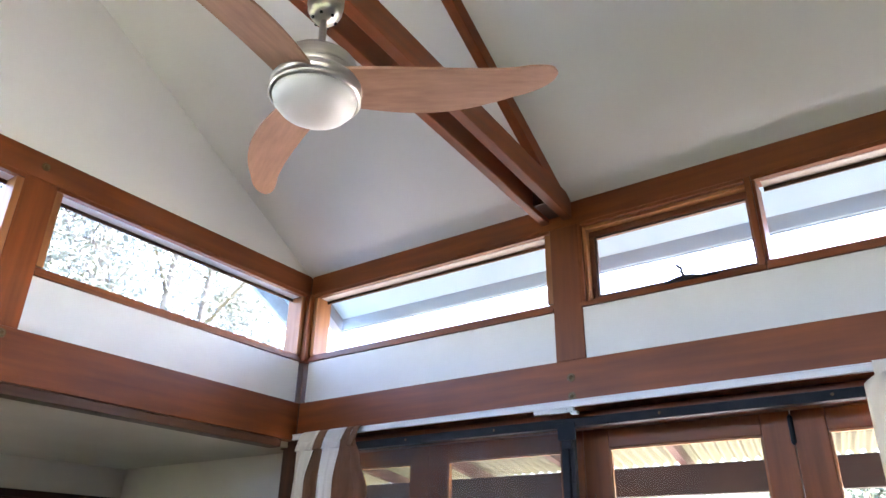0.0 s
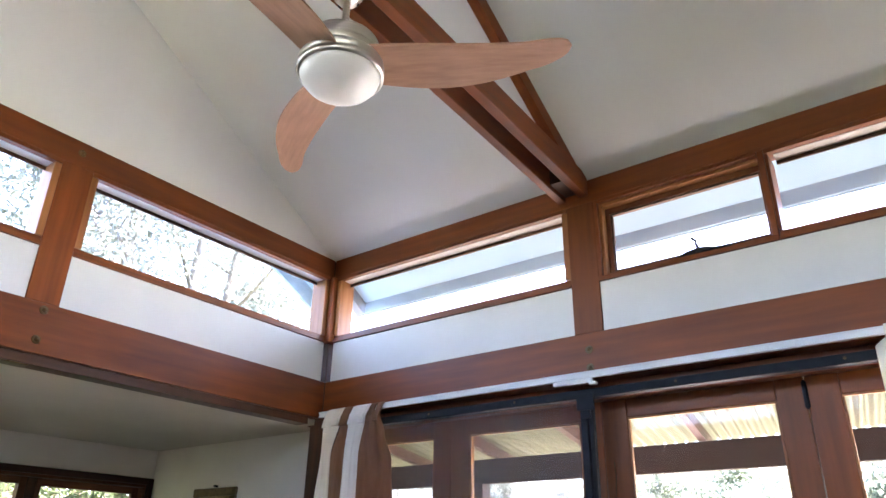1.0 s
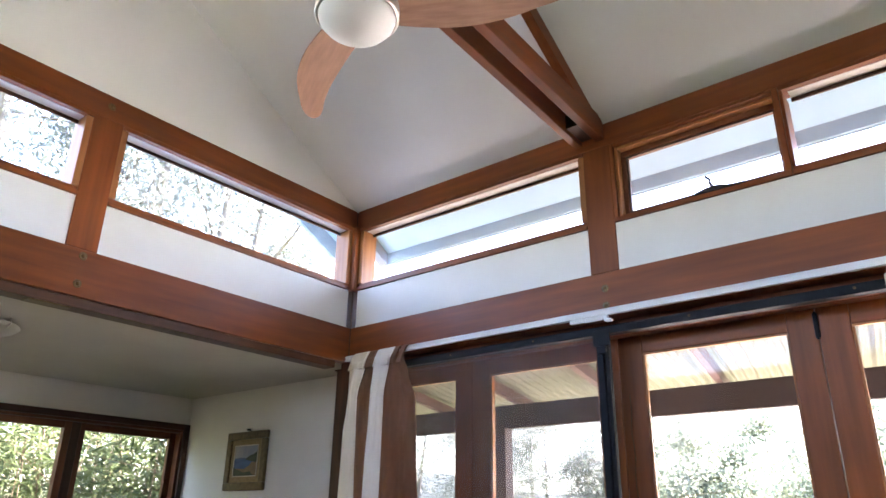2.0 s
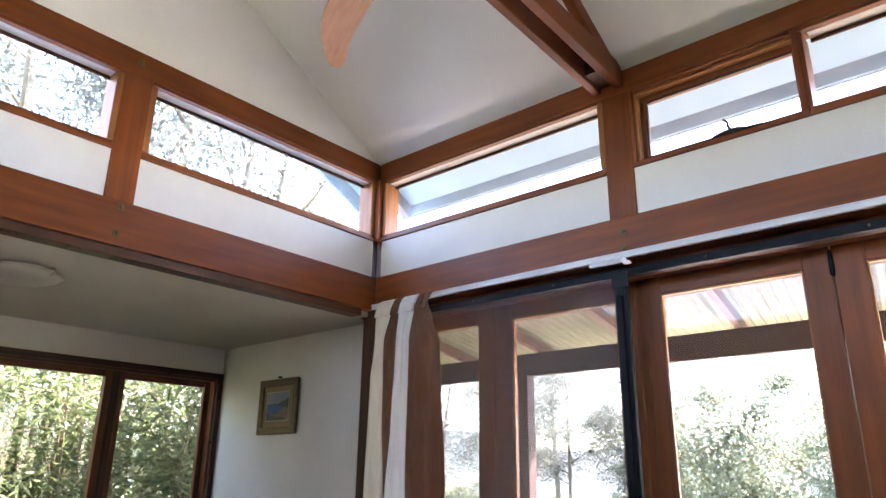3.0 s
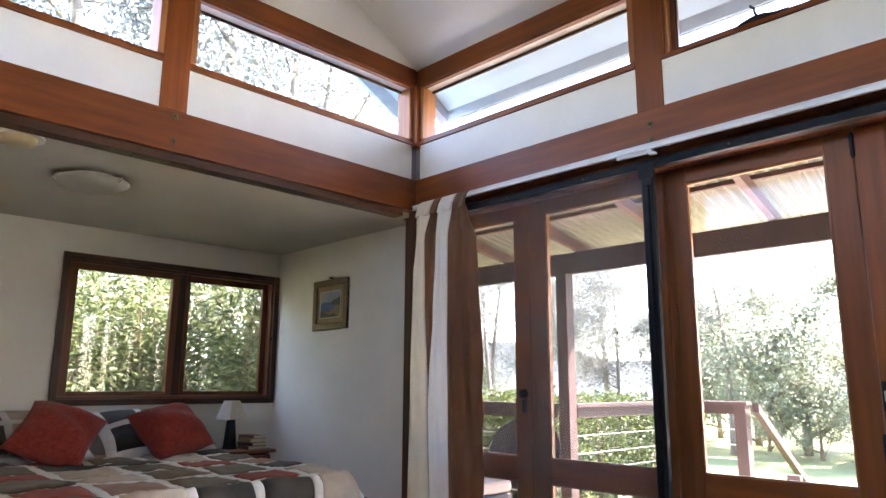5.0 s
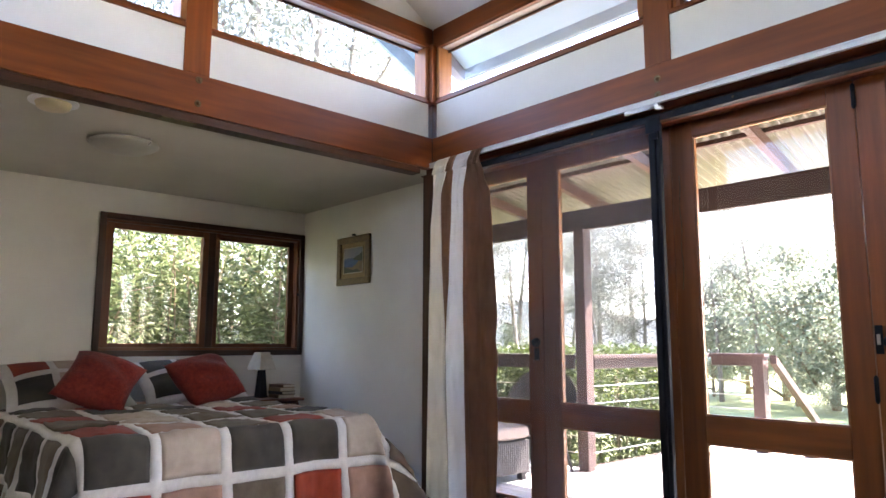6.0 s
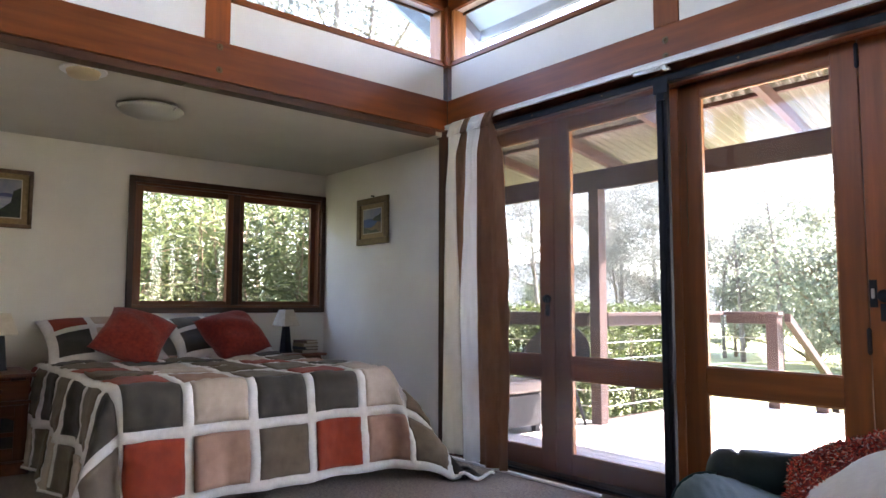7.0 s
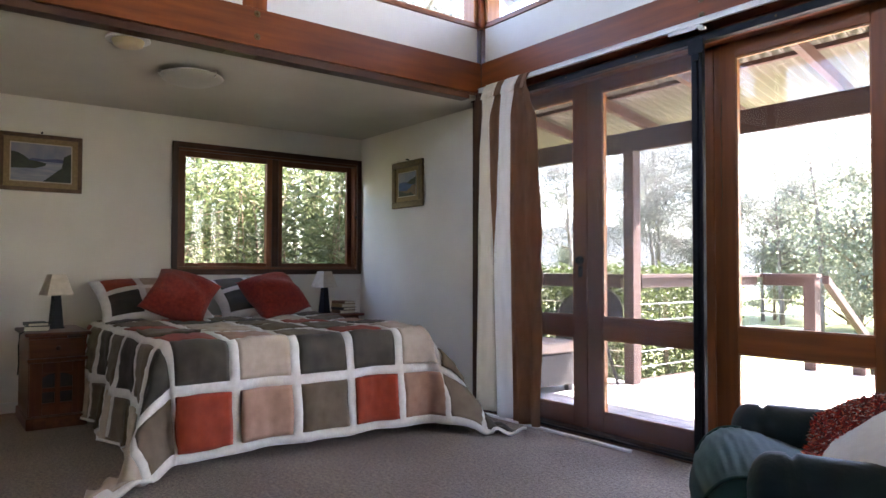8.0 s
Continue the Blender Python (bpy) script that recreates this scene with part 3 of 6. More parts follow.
for name in ("beam_west", "beam_track", "latch_plate", "plate_west", "post_west_1", "post_west_2", "window_1", "window_2", "wall_gable", "wall_west_low", "bolt", "bolt.001", "bolt.002"):
    bpy.data.objects[name].matrix_world = SKEW @ bpy.data.objects[name].matrix_world

# ---- glass doors ----
GLASS_Y = 0.175


def door_leaf(index, x0, x1):
    d = struct(thing("door_%d" % index), "closed folding cedar door with tall and short glass panes", "door")
    g0, g1 = x0 + 0.115, x1 - 0.105
    y0, y1 = GLASS_Y - 0.022, GLASS_Y + 0.022
    box("stile", (x0 + 0.002, y0, 0.012), (g0, y1, 2.06), door_wood, d, 0.004)
    box("stile", (g1, y0, 0.012), (x1 - 0.002, y1, 2.06), door_wood, d, 0.004)
    for z0, z1 in ((0.013, 0.122), (0.545, 0.668), (1.98, 2.059)):
        box("rail", (g0, y0 + 0.001, z0), (g1, y1 - 0.001, z1), door_wood, d, 0.004)
    for z0, z1 in ((0.122, 0.545), (0.668, 1.98)):
        p = box("pane", (g0 - 0.004, GLASS_Y - 0.002, z0 - 0.004), (g1 + 0.004, GLASS_Y + 0.002, z1 + 0.004), glass, d, 0)
        p.visible_shadow = False
        for za, zb in ((z0, z0 + 0.008), (z1 - 0.008, z1)):
            box("glazing_bead", (g0, y0 + 0.004, za), (g1, GLASS_Y - 0.003, zb), daylit_jamb_wood, d, 0.001)
        for xa, xb in ((g0, g0 + 0.008), (g1 - 0.008, g1)):
            box("glazing_bead", (xa, y0 + 0.004, z0 + 0.009), (xb, GLASS_Y - 0.003, z1 - 0.009), daylit_jamb_wood, d, 0.001)
    return d


leaves = [door_leaf(k + 1, x0, x1) for k, (x0, x1) in enumerate(((-0.04, 0.785), (0.785, 1.61), (1.61, 2.432), (2.432, 3.255)))]


def butt_hinge(z, parent):
    bm = bmesh.new()
    lathe(bm, [(0, -0.055), (0.004, -0.053), (0.009, -0.045), (0.009, 0.045), (0.004, 0.053), (0, 0.055)], 10, (2.432, GLASS_Y - 0.031, z))
    part("hinge", bm, black_metal, parent, "black steel hinge knuckle", True)


for z in (1.99, 0.82, 0.2):
    butt_hinge(z, leaves[2])


def lever(x, parent):
    bm = bmesh.new()
    lathe(bm, [(0, 0.030), (0.02, 0.028), (0.026, 0.012), (0.026, 0.0), (0, 0)], 16)
    bm.transform(Matrix.Translation((x, GLASS_Y - 0.022, 1.0)) @ Matrix.Rotation(radians(90), 4, "X"))
    part("handle", bm, black_metal, parent, "round black door knob", True)
    box("escutcheon", (x - 0.018, GLASS_Y - 0.027, 0.90), (x + 0.018, GLASS_Y - 0.0222, 0.97), black_metal, parent, 0.002)


lever(0.735, leaves[0])
lever(2.492, leaves[3])
box("flush_pull", (2.438, GLASS_Y - 0.028, 0.955), (2.466, GLASS_Y - 0.0225, 1.065), black_metal, leaves[3], 0.002, "black recessed pull with a bright lever")
box("thumb_lever", (2.446, GLASS_Y - 0.036, 0.99), (2.458, GLASS_Y - 0.0285, 1.03), nickel, leaves[3], 0.002)
bm = bmesh.new()
lathe(bm, [(0, 0.003), (0.006, 0.002), (0.008, 0.0), (0, 0.0)], 9)
bm.transform(Matrix.Translation((1.315, GLASS_Y - 0.0025, 1.30)) @ Matrix.Rotation(radians(90), 4, "X") @ Matrix.Diagonal((0.8, 1.3, 1, 1)))
part("sticker", bm, black_metal, leaves[1], "small dark spot stuck on the glass")
bm = bmesh.new()
tube(bm, [(1.652 + 0.004 * math.sin(1.7 * k), GLASS_Y - 0.026, 1.80 - 0.055 * k) for k in range(11)], [0.0022] * 11, 6)
part("pull_cord", bm, brass, leaves[2], "thin beaded cord hanging along the stile")
struct(box("door_head", (-0.05, 0.121, 2.062), (3.36, 0.23, 2.30), WOODS), "red-brown stained timber door head", "trim")
struct(box("door_head_bead", (0.055, 0.07, 2.062), (3.36, 0.118, 2.123), WOODS), "red-brown stained door head bead", "trim")
struct(box("door_jamb", (3.258, 0.03, 0.0), (3.358, 0.23, 2.06), WOODS), "red-brown stained door jamb", "trim")
struct(box("door_sill", (-0.05, 0.02, 0.001), (3.258, 0.25, 0.011), dark_wood), "dark timber door sill", "sill")

# ---- sliding insect screen ----
screen = struct(thing("insect_screen"), "black retractable insect screen drawn half across the doors", "screen")
box("head_track", (0.055, 0.014, 2.052), (3.256, 0.060, 2.090), black_metal, screen, 0.004)
box("floor_track", (0.055, 0.02, 0.0115), (3.256, 0.06, 0.024), black_metal, screen, 0.002)
box("pull_bar", (1.572, 0.018, 0.025), (1.606, 0.062, 2.051), black_metal, screen, 0.006)
box("pull_bar", (1.608, 0.026, 0.025), (1.628, 0.054, 2.051), black_metal, screen, 0.004)
box("end_cap", (1.565, 0.006, 2.0), (1.645, 0.013, 2.07), black_metal, screen, 0.002)
box("end_cap", (1.588, 0.004, 1.965), (1.625, 0.017, 1.999), black_metal, screen, 0.002)
box("screen_mesh", (0.06, 0.039, 0.025), (1.572, 0.040, 2.051), mesh_mat, screen, 0)
for x in (0.75, 1.25, 2.0, 2.6):
    bm = bmesh.new()
    lathe(bm, [(0, 0.002), (0.005, 0.001), (0.006, 0), (0, 0)], 8)
    bm.transform(Matrix.Translation((x, 0.014, 2.073)) @ Matrix.Rotation(radians(90), 4, "X"))
    part("screw", bm, brass, screen)

# ---- curtain track, gliders, floor strip ----
track = thing("curtain_track")
tagged(track, "white enamelled curtain track fixed to the beam", "curtain track")
box("rail", (0.0, -0.026, 2.130), (2.79, -0.012, 2.150), white_metal, track, 0.003)
box("lip", (0.0, -0.030, 2.126), (2.79, -0.010, 2.131), white_metal, track, 0.001)
box("lip", (0.0, -0.031, 2.148), (2.79, -0.010, 2.154), white_metal, track, 0.001)
for x in (0.03, 0.9, 1.72, 2.6):
    box("bracket", (x, -0.0115, 2.127), (x + 0.03, -0.0005, 2.158), white_metal, track, 0.001)
glides = thing("curtain_glides")
tagged(glides, "row of spare white plastic curtain glides under the track", "curtain glides")
box("bar", (1.475, -0.030, 2.107), (1.66, -0.012, 2.125), white_metal, glides, 0.003)
for k in range(9):
    box("glide", (1.55 + 0.0095 * k, -0.035, 2.102), (1.556 + 0.0095 * k, -0.031, 2.122), white_metal, glides, 0.001)
box("end_stop", (1.648, -0.038, 2.094), (1.68, -0.0125, 2.1065), white_metal, glides, 0.003)
struct(box("floor_strip", (-0.05, -0.055, 0.0), (1.245, -0.03, 0.014), white_metal, bevel=0.003), "white metal strip lying along the carpet edge", "strip")


def curtain(x_from, stripes, seed, z_low, lean, label):
    """Pleated cloth hung from tabs. stripes: (width, pleats, material, depth)."""
    rnd = random.Random(seed)
    ob = thing("curtain")
    tagged(ob, label, "curtain")
    x = x_from
    for width, pleats, mat, depth in stripes:
        bm = bmesh.new()
        nu, nv = max(8, int(pleats * 12)), 44
        ph, wob = rnd.uniform(0, 6.28), rnd.uniform(0, 6.28)
        grid = []
        for j in range(nv + 1):
            v = j / nv
            tabs = max(1, round(width / 0.13))
            z_up = 2.112
            row = []
            for i in range(nu + 1):
                u = i / nu
                scallop = 0.035 * (1 - abs(math.cos(math.pi * (u * tabs + 0.5)))) ** 0.8 if tabs else 0
                z = z_up - scallop - v * (z_up - scallop - z_low)
                pinch = 1.0 + 0.10 * math.sin(v * 3.0 + wob) - 0.10 * math.exp(-v * 9)
                gather = 0.62 + 0.38 * min(1.0, v / 0.15) ** 0.7 if width > 0.2 else 1.0
                xx = x + width * (0.5 + (u - 0.5) * pinch) * gather + lean * v + (u * 0.035 * math.sin(4.2 * v - 0.6) * min(1, v * 3) if width > 0.2 else 0.006 * math.sin(6 * v + wob))
                fold = math.sin(u * pleats * 2 * math.pi + ph + 0.5 * math.sin(3.1 * v + wob))
                fine = 0.12 * math.sin(u * pleats * 5.3 + 7 * v + wob) + 0.10 * math.sin(13 * v + 4 * u)
                yy = -0.068 + depth * (0.6 + 0.4 * v) * (fold + fine)
                row.append(bm.verts.new((xx, yy, z)))
            grid.append(row)
        for j in range(nv):
            for i in range(nu):
                bm.faces.new((grid[j][i], grid[j][i + 1], grid[j + 1][i + 1], grid[j + 1][i]))
        p = part("cloth", bm, mat, ob, smooth=True)
        sol = p.modifiers.new("thick", "SOLIDIFY")
        sol.thickness = 0.003
        tabs = max(1, round(width / 0.13))
        for k in range(tabs):
            tx = x + width * (k + 0.5) / tabs
            bm = bmesh.new()
            w = min(0.03, width * 0.4)
            prism(bm, [(-0.070, 2.085), (-0.052, 2.145), (-0.036, 2.158), (-0.004, 2.154), (-0.006, 2.150), (-0.035, 2.152), (-0.046, 2.140), (-0.062, 2.085)], 0, tx - w, tx + w)
            part("tab", bm, mat, ob)
        x += width
    return ob


def along_drop(table, v):
    """Value at the share v of the drop, eased between the rows (v, value)."""
    for (va, a), (vb, b) in zip(table, table[1:]):
        if v <= vb:
            k = (v - va) / (vb - va)
            return a + (b - a) * k * k * (3 - 2 * k)
    return table[-1][1]


def open_curtain():
    """Four stripes of one hanging cloth, bunched so that the narrow brown one folds away half-way down."""
    ob = thing("curtain")
    tagged(ob, "floor-length tab-top curtain in cream and brown stripes, drawn open", "curtain")
    seams = [[(0, 0.092), (0.1, 0.092), (0.2, 0.066), (0.5, 0.052), (1, 0.036)],
             [(0, 0.225), (0.1, 0.165), (0.25, 0.172), (0.55, 0.206), (1, 0.235)],
             [(0, 0.285), (0.1, 0.268), (0.25, 0.252), (0.55, 0.209), (1, 0.238)],
             [(0, 0.405), (0.1, 0.368), (0.4, 0.362), (0.6, 0.370), (1, 0.392)],
             [(0, 0.495), (0.05, 0.535), (0.12, 0.595), (0.2, 0.612), (0.55, 0.640), (1, 0.625)]]
    looks = [(curtain_cream, -0.034, 1.5, 0.050, 2.104), (curtain_brown, 0.022, 1.0, 0.05, 2.085), (curtain_white, -0.040, 1.0, 0.034, 2.108), (curtain_brown, -0.016, 2.6, 0.022, 2.092)]
    for k, (mat, roll, pleats, z_low, z_up) in enumerate(looks):
        bm = bmesh.new()
        nu, nv = (40, 70) if k == 3 else (22, 60)
        grid = []
        for j in range(nv + 1):
            v = j / nv
            a, b = along_drop(seams[k], v), along_drop(seams[k + 1], v)
            b = max(b, a + 0.002)
            row = []
            for i in range(nu + 1):
                u = i / nu
                p = Vector((k * 3.0 + u * 2.2, v * 2.4, k))
                edge = math.sin(math.pi * u)
                xx = a + (b - a) * u
                yy = -0.072 + roll * edge ** 0.8 * (0.65 + 0.35 * v)
                yy += 0.009 * math.sin(2 * math.pi * pleats * u + 1.3 * math.sin(2.2 * v + k) + k) * edge ** 0.5 * (0.6 + 0.8 * v)
                yy += 0.006 * noise.noise(p * 2.5) * edge + 0.006 * noise.noise(Vector((u * 9, v * 13, k + 5.0))) * min(1, 3 * edge)
                z = z_up - v * (z_up - z_low) - 0.012 * edge * (1 - v) ** 6
                if k == 3:
                    tuck = math.exp(-((v - 0.56) / 0.09) ** 2)
                    yy += -0.020 * math.exp(-((u - 0.78 - 0.5 * (v - 0.52)) / 0.055) ** 2) * tuck + 0.028 * math.sin(2 * math.pi * (2.2 * u + 0.15 * math.sin(4 * v))) * edge ** 0.4 * (0.3 + 0.7 * v)
                    xx += u ** 3 * 0.010 * math.sin(46 * v) * tuck + u ** 2 * 0.006 * math.sin(17 * v + 1)
                row.append(bm.verts.new((xx, yy, z)))
            grid.append(row)
        for j in range(nv):
            for i in range(nu):
                bm.faces.new((grid[j][i], grid[j][i + 1], grid[j + 1][i + 1], grid[j + 1][i]))
        p = part("cloth", bm, mat, ob, smooth=True)
        sol = p.modifiers.new("thick", "SOLIDIFY")
        sol.thickness = 0.003
        spans_ = {0: [(0.10, 0.212)], 1: [(0.226, 0.276)], 2: [(0.29, 0.402)], 3: [(0.418, 0.452), (0.466, 0.498)]}[k]
        for lo, hi in spans_:
            bm = bmesh.new()
            prism(bm, [(-0.096, 2.05), (-0.080, 2.10), (-0.056, 2.145), (-0.036, 2.158), (-0.004, 2.154), (-0.006, 2.150), (-0.035, 2.152), (-0.048, 2.140), (-0.068, 2.10), (-0.072, 2.05)], 0, lo, hi)
            bmesh.ops.bevel(bm, geom=list(bm.edges), offset=0.002, segments=1, affect="EDGES")
            part("tab", bm, mat, ob)
    return ob


open_curtain()
curtain(2.70, [(0.14, 1.1, curtain_cream, 0.022), (0.09, 0.9, curtain_brown, 0.028), (0.14, 1.1, curtain_white, 0.02), (0.25, 2.1, curtain_brown, 0.028)], 9, 0.03, 0.03,
        "tab-top curtain in cream and brown stripes, bunched at the track end")

# ---- alcove window ----
win = struct(thing("window_6"), "sliding two-pane timber window above the bed", "window")
X = WIN_WALL
for y0, y1, z0, z1 in ((-1.50, WY0 + 0.012, 0.90, 1.905), (WY1 - 0.012, 0.123, 0.90, 1.905)):
    box("architrave", (X - 0.002, y0, z0), (X + 0.022, y1, z1), dark_wood, win)
for z0, z1 in ((0.90, WZ0 + 0.012), (WZ1 - 0.012, 1.905)):
    box("architrave", (X - 0.002, WY0 + 0.0125, z0), (X + 0.021, WY1 - 0.0125, z1), dark_wood, win)
for z0, z1 in ((WZ0, WZ0 + 0.03), (WZ1 - 0.03, WZ1)):
    box("window_frame", (X - 0.11, WY0, z0), (X - 0.003, WY1, z1), cherry, win)
for y0, y1 in ((WY0, WY0 + 0.03), (WY1 - 0.03, WY1)):
    box("window_frame", (X - 0.11, y0, WZ0 + 0.0305), (X - 0.003, y1, WZ1 - 0.0305), cherry, win)
box("interlock", (X - 0.045, -0.6995, WZ0 + 0.032), (X - 0.012, -0.645, WZ1 - 0.032), dark_wood, win)
box("sash_stile", (X - 0.0445, -0.644, WZ0 + 0.032), (X - 0.010, -0.612, WZ1 - 0.032), cherry, win)
for off, a, b in ((-0.03, WY0 + 0.031, -0.7), (-0.075, -0.735, WY1 - 0.031)):
    box("sash_stile", (X + off - 0.016, a, WZ0 + 0.031), (X + off + 0.016, a + 0.045, WZ1 - 0.031), cherry, win)
    box("sash_stile", (X + off - 0.016, b - 0.045, WZ0 + 0.031), (X + off + 0.016, b, WZ1 - 0.031), cherry, win)
    for z0, z1 in ((WZ0 + 0.031, WZ0 + 0.062), (WZ1 - 0.075, WZ1 - 0.031)):
        box("sash_rail", (X + off - 0.015, a + 0.0455, z0), (X + off + 0.015, b - 0.0455, z1), cherry, win)
    p = box("pane", (X + off - 0.002, a + 0.04, WZ0 + 0.055), (X + off + 0.002, b - 0.04, WZ1 - 0.07), glass, win, 0)
    p.visible_shadow = False
bm = bmesh.new()
lathe(bm, [(0, 0.012), (0.010, 0.010), (0.013, 0.0), (0, 0)], 12)
bm.transform(Matrix.Translation((X - 0.003, WY1 - 0.012, 1.40)) @ Matrix.Rotation(radians(90), 4, "Y"))
part("lock", bm, black_metal, win)

# ---- ceiling fan ----
FAN = Vector((1.695, -1.615, 2.70))
fan = thing("ceiling_fan", FAN)
tagged(fan, "three-bladed ceiling fan with oak blades and an opal light", "ceiling fan")
bm = bmesh.new()
lathe(bm, [(0, 0.395), (0.050, 0.395), (0.053, 0.375), (0.053, 0.30), (0.048, 0.29), (0.050, 0.28), (0.042, 0.262), (0.030, 0.247), (0.014, 0.242), (0, 0.242)], 36)
canopy = part("canopy", bm, nickel, fan, "brushed nickel ceiling cup", True)
for k in range(6):
    a = k * math.pi / 3
    bm = bmesh.new()
    lathe(bm, [(0, 0.2495), (0.005, 0.250), (0.005, 0.254), (0, 0.257)], 8, (0.033 * math.cos(a), 0.033 * math.sin(a), -0.003))
    part("vent_hole", bm, black_metal, canopy)
bm = bmesh.new()
lathe(bm, [(0, 0.08), (0.011, 0.08), (0.011, 0.26), (0, 0.26)], 18)
part("down_rod", bm, nickel, fan, "brushed nickel rod", True)
bm = bmesh.new()
lathe(bm, [(0, 0.125), (0.018, 0.125), (0.022, 0.112), (0.050, 0.108), (0.088, 0.100), (0.093, 0.094), (0.093, 0.090), (0.102, 0.088), (0.106, 0.082), (0.107, 0.022), (0.102, 0.016), (0, 0.014)], 44)
part("motor_housing", bm, nickel, fan, "brushed nickel motor housing", True)
bm = bmesh.new()
lathe(bm, [(0.095, 0.018), (0.119, 0.016), (0.125, 0.006), (0.126, -0.008), (0.121, -0.013), (0.124, -0.018), (0.126, -0.03), (0.118, -0.036), (0.112, -0.03), (0.10, 0.0)], 48)
part("light_ring", bm, nickel, fan, "stepped nickel ring", True)
bm = bmesh.new()
lathe(bm, [(0.113, -0.026), (0.116, -0.032), (0.111, -0.048), (0.096, -0.067), (0.070, -0.083), (0.037, -0.092), (0, -0.095)], 48)
part("light_bowl", bm, opal, fan, "frosted opal glass bowl", True)


def blade(angle):
    """A long blade that widens, curves to one side and rounds off at its tip."""
    bm = bmesh.new()
    n = 60
    rows = []
    for i in range(n + 1):
        s = i / n
        r = 0.085 + 0.572 * s
        mid = 0.034 * math.sin(math.pi * 0.85 * s) - 0.055 * s ** 2.4
        w = (0.064 + 0.018 * math.sin(math.pi * min(1, s * 1.25)) - 0.026 * s) * (max(0.0, 1 - max(0.0, (s - 0.82) / 0.18) ** 2.2)) ** 0.5 + 0.0008
        row = []
        for v in (-1, -0.5, 0, 0.5, 1):
            tilt = -0.24 * v * w
            row.append([bm.verts.new((r, mid + v * w, 0.006 + tilt + h)) for h in (-0.004, 0.004)])
        rows.append(row)
    for a, b in zip(rows, rows[1:]):
        for k in range(4):
            bm.faces.new((a[k][0], a[k + 1][0], b[k + 1][0], b[k][0]))
            bm.faces.new((a[k][1], b[k][1], b[k + 1][1], a[k + 1][1]))
        bm.faces.new((a[0][0], b[0][0], b[0][1], a[0][1]))
        bm.faces.new((a[4][0], a[4][1], b[4][1], b[4][0]))
    for row in (rows[0], rows[-1]):
        for k in range(4):
            bm.faces.new((row[k][0], row[k + 1][0], row[k + 1][1], row[k][1]))
    ob = part("blade", bm, blade_wood, fan, "oak veneered blade")
    ob.matrix_local = Matrix.Rotation(angle, 4, "Z")
    return ob


for deg in (32, 154, 275):
    blade(radians(deg))

# ---- alcove ceiling fittings ----
lamp = thing("ceiling_light", (-0.57, -1.74, ALC_CEIL))
tagged(lamp, "round frosted glass ceiling light with three clips", "ceiling light")
bm = bmesh.new()
lathe(bm, [(0, 0), (0.12, 0), (0.12, -0.012), (0.0, -0.012)], 32)
part("base", bm, white_metal, lamp)
bm = bmesh.new()
lathe(bm, [(0.175, -0.022), (0.18, -0.028), (0.165, -0.042), (0.12, -0.062), (0.06, -0.074), (0, -0.078)], 40)
part("glass_dish", bm, dull_opal, lamp, "frosted glass dish toned like the ceiling", True)
for k in range(3):
    a = 0.5 + k * 2 * math.pi / 3
    c, s_ = math.cos(a), math.sin(a)
    bm = bmesh.new()
    tube(bm, [(0.11 * c, 0.11 * s_, -0.008), (0.183 * c, 0.183 * s_, -0.012), (0.187 * c, 0.187 * s_, -0.032), (0.170 * c, 0.170 * s_, -0.046)], [0.004, 0.004, 0.005, 0.006], 8)
    part("clip", bm, nickel, lamp)
smoke = thing("smoke_alarm", (-0.155, -2.18, ALC_CEIL))
tagged(smoke, "small yellowed round smoke alarm on the alcove ceiling", "smoke alarm")
bm = bmesh.new()
lathe(bm, [(0, 0), (0.075, 0), (0.077, -0.012), (0.068, -0.034), (0.042, -0.042), (0, -0.043)], 28)
part("case", bm, smoke_cream, smoke, "yellowed plastic case", True)
bm = bmesh.new()
lathe(bm, [(0, 0), (0.105, 0), (0.105, -0.008), (0, -0.008)], 28)
part("base", bm, white_metal, smoke)


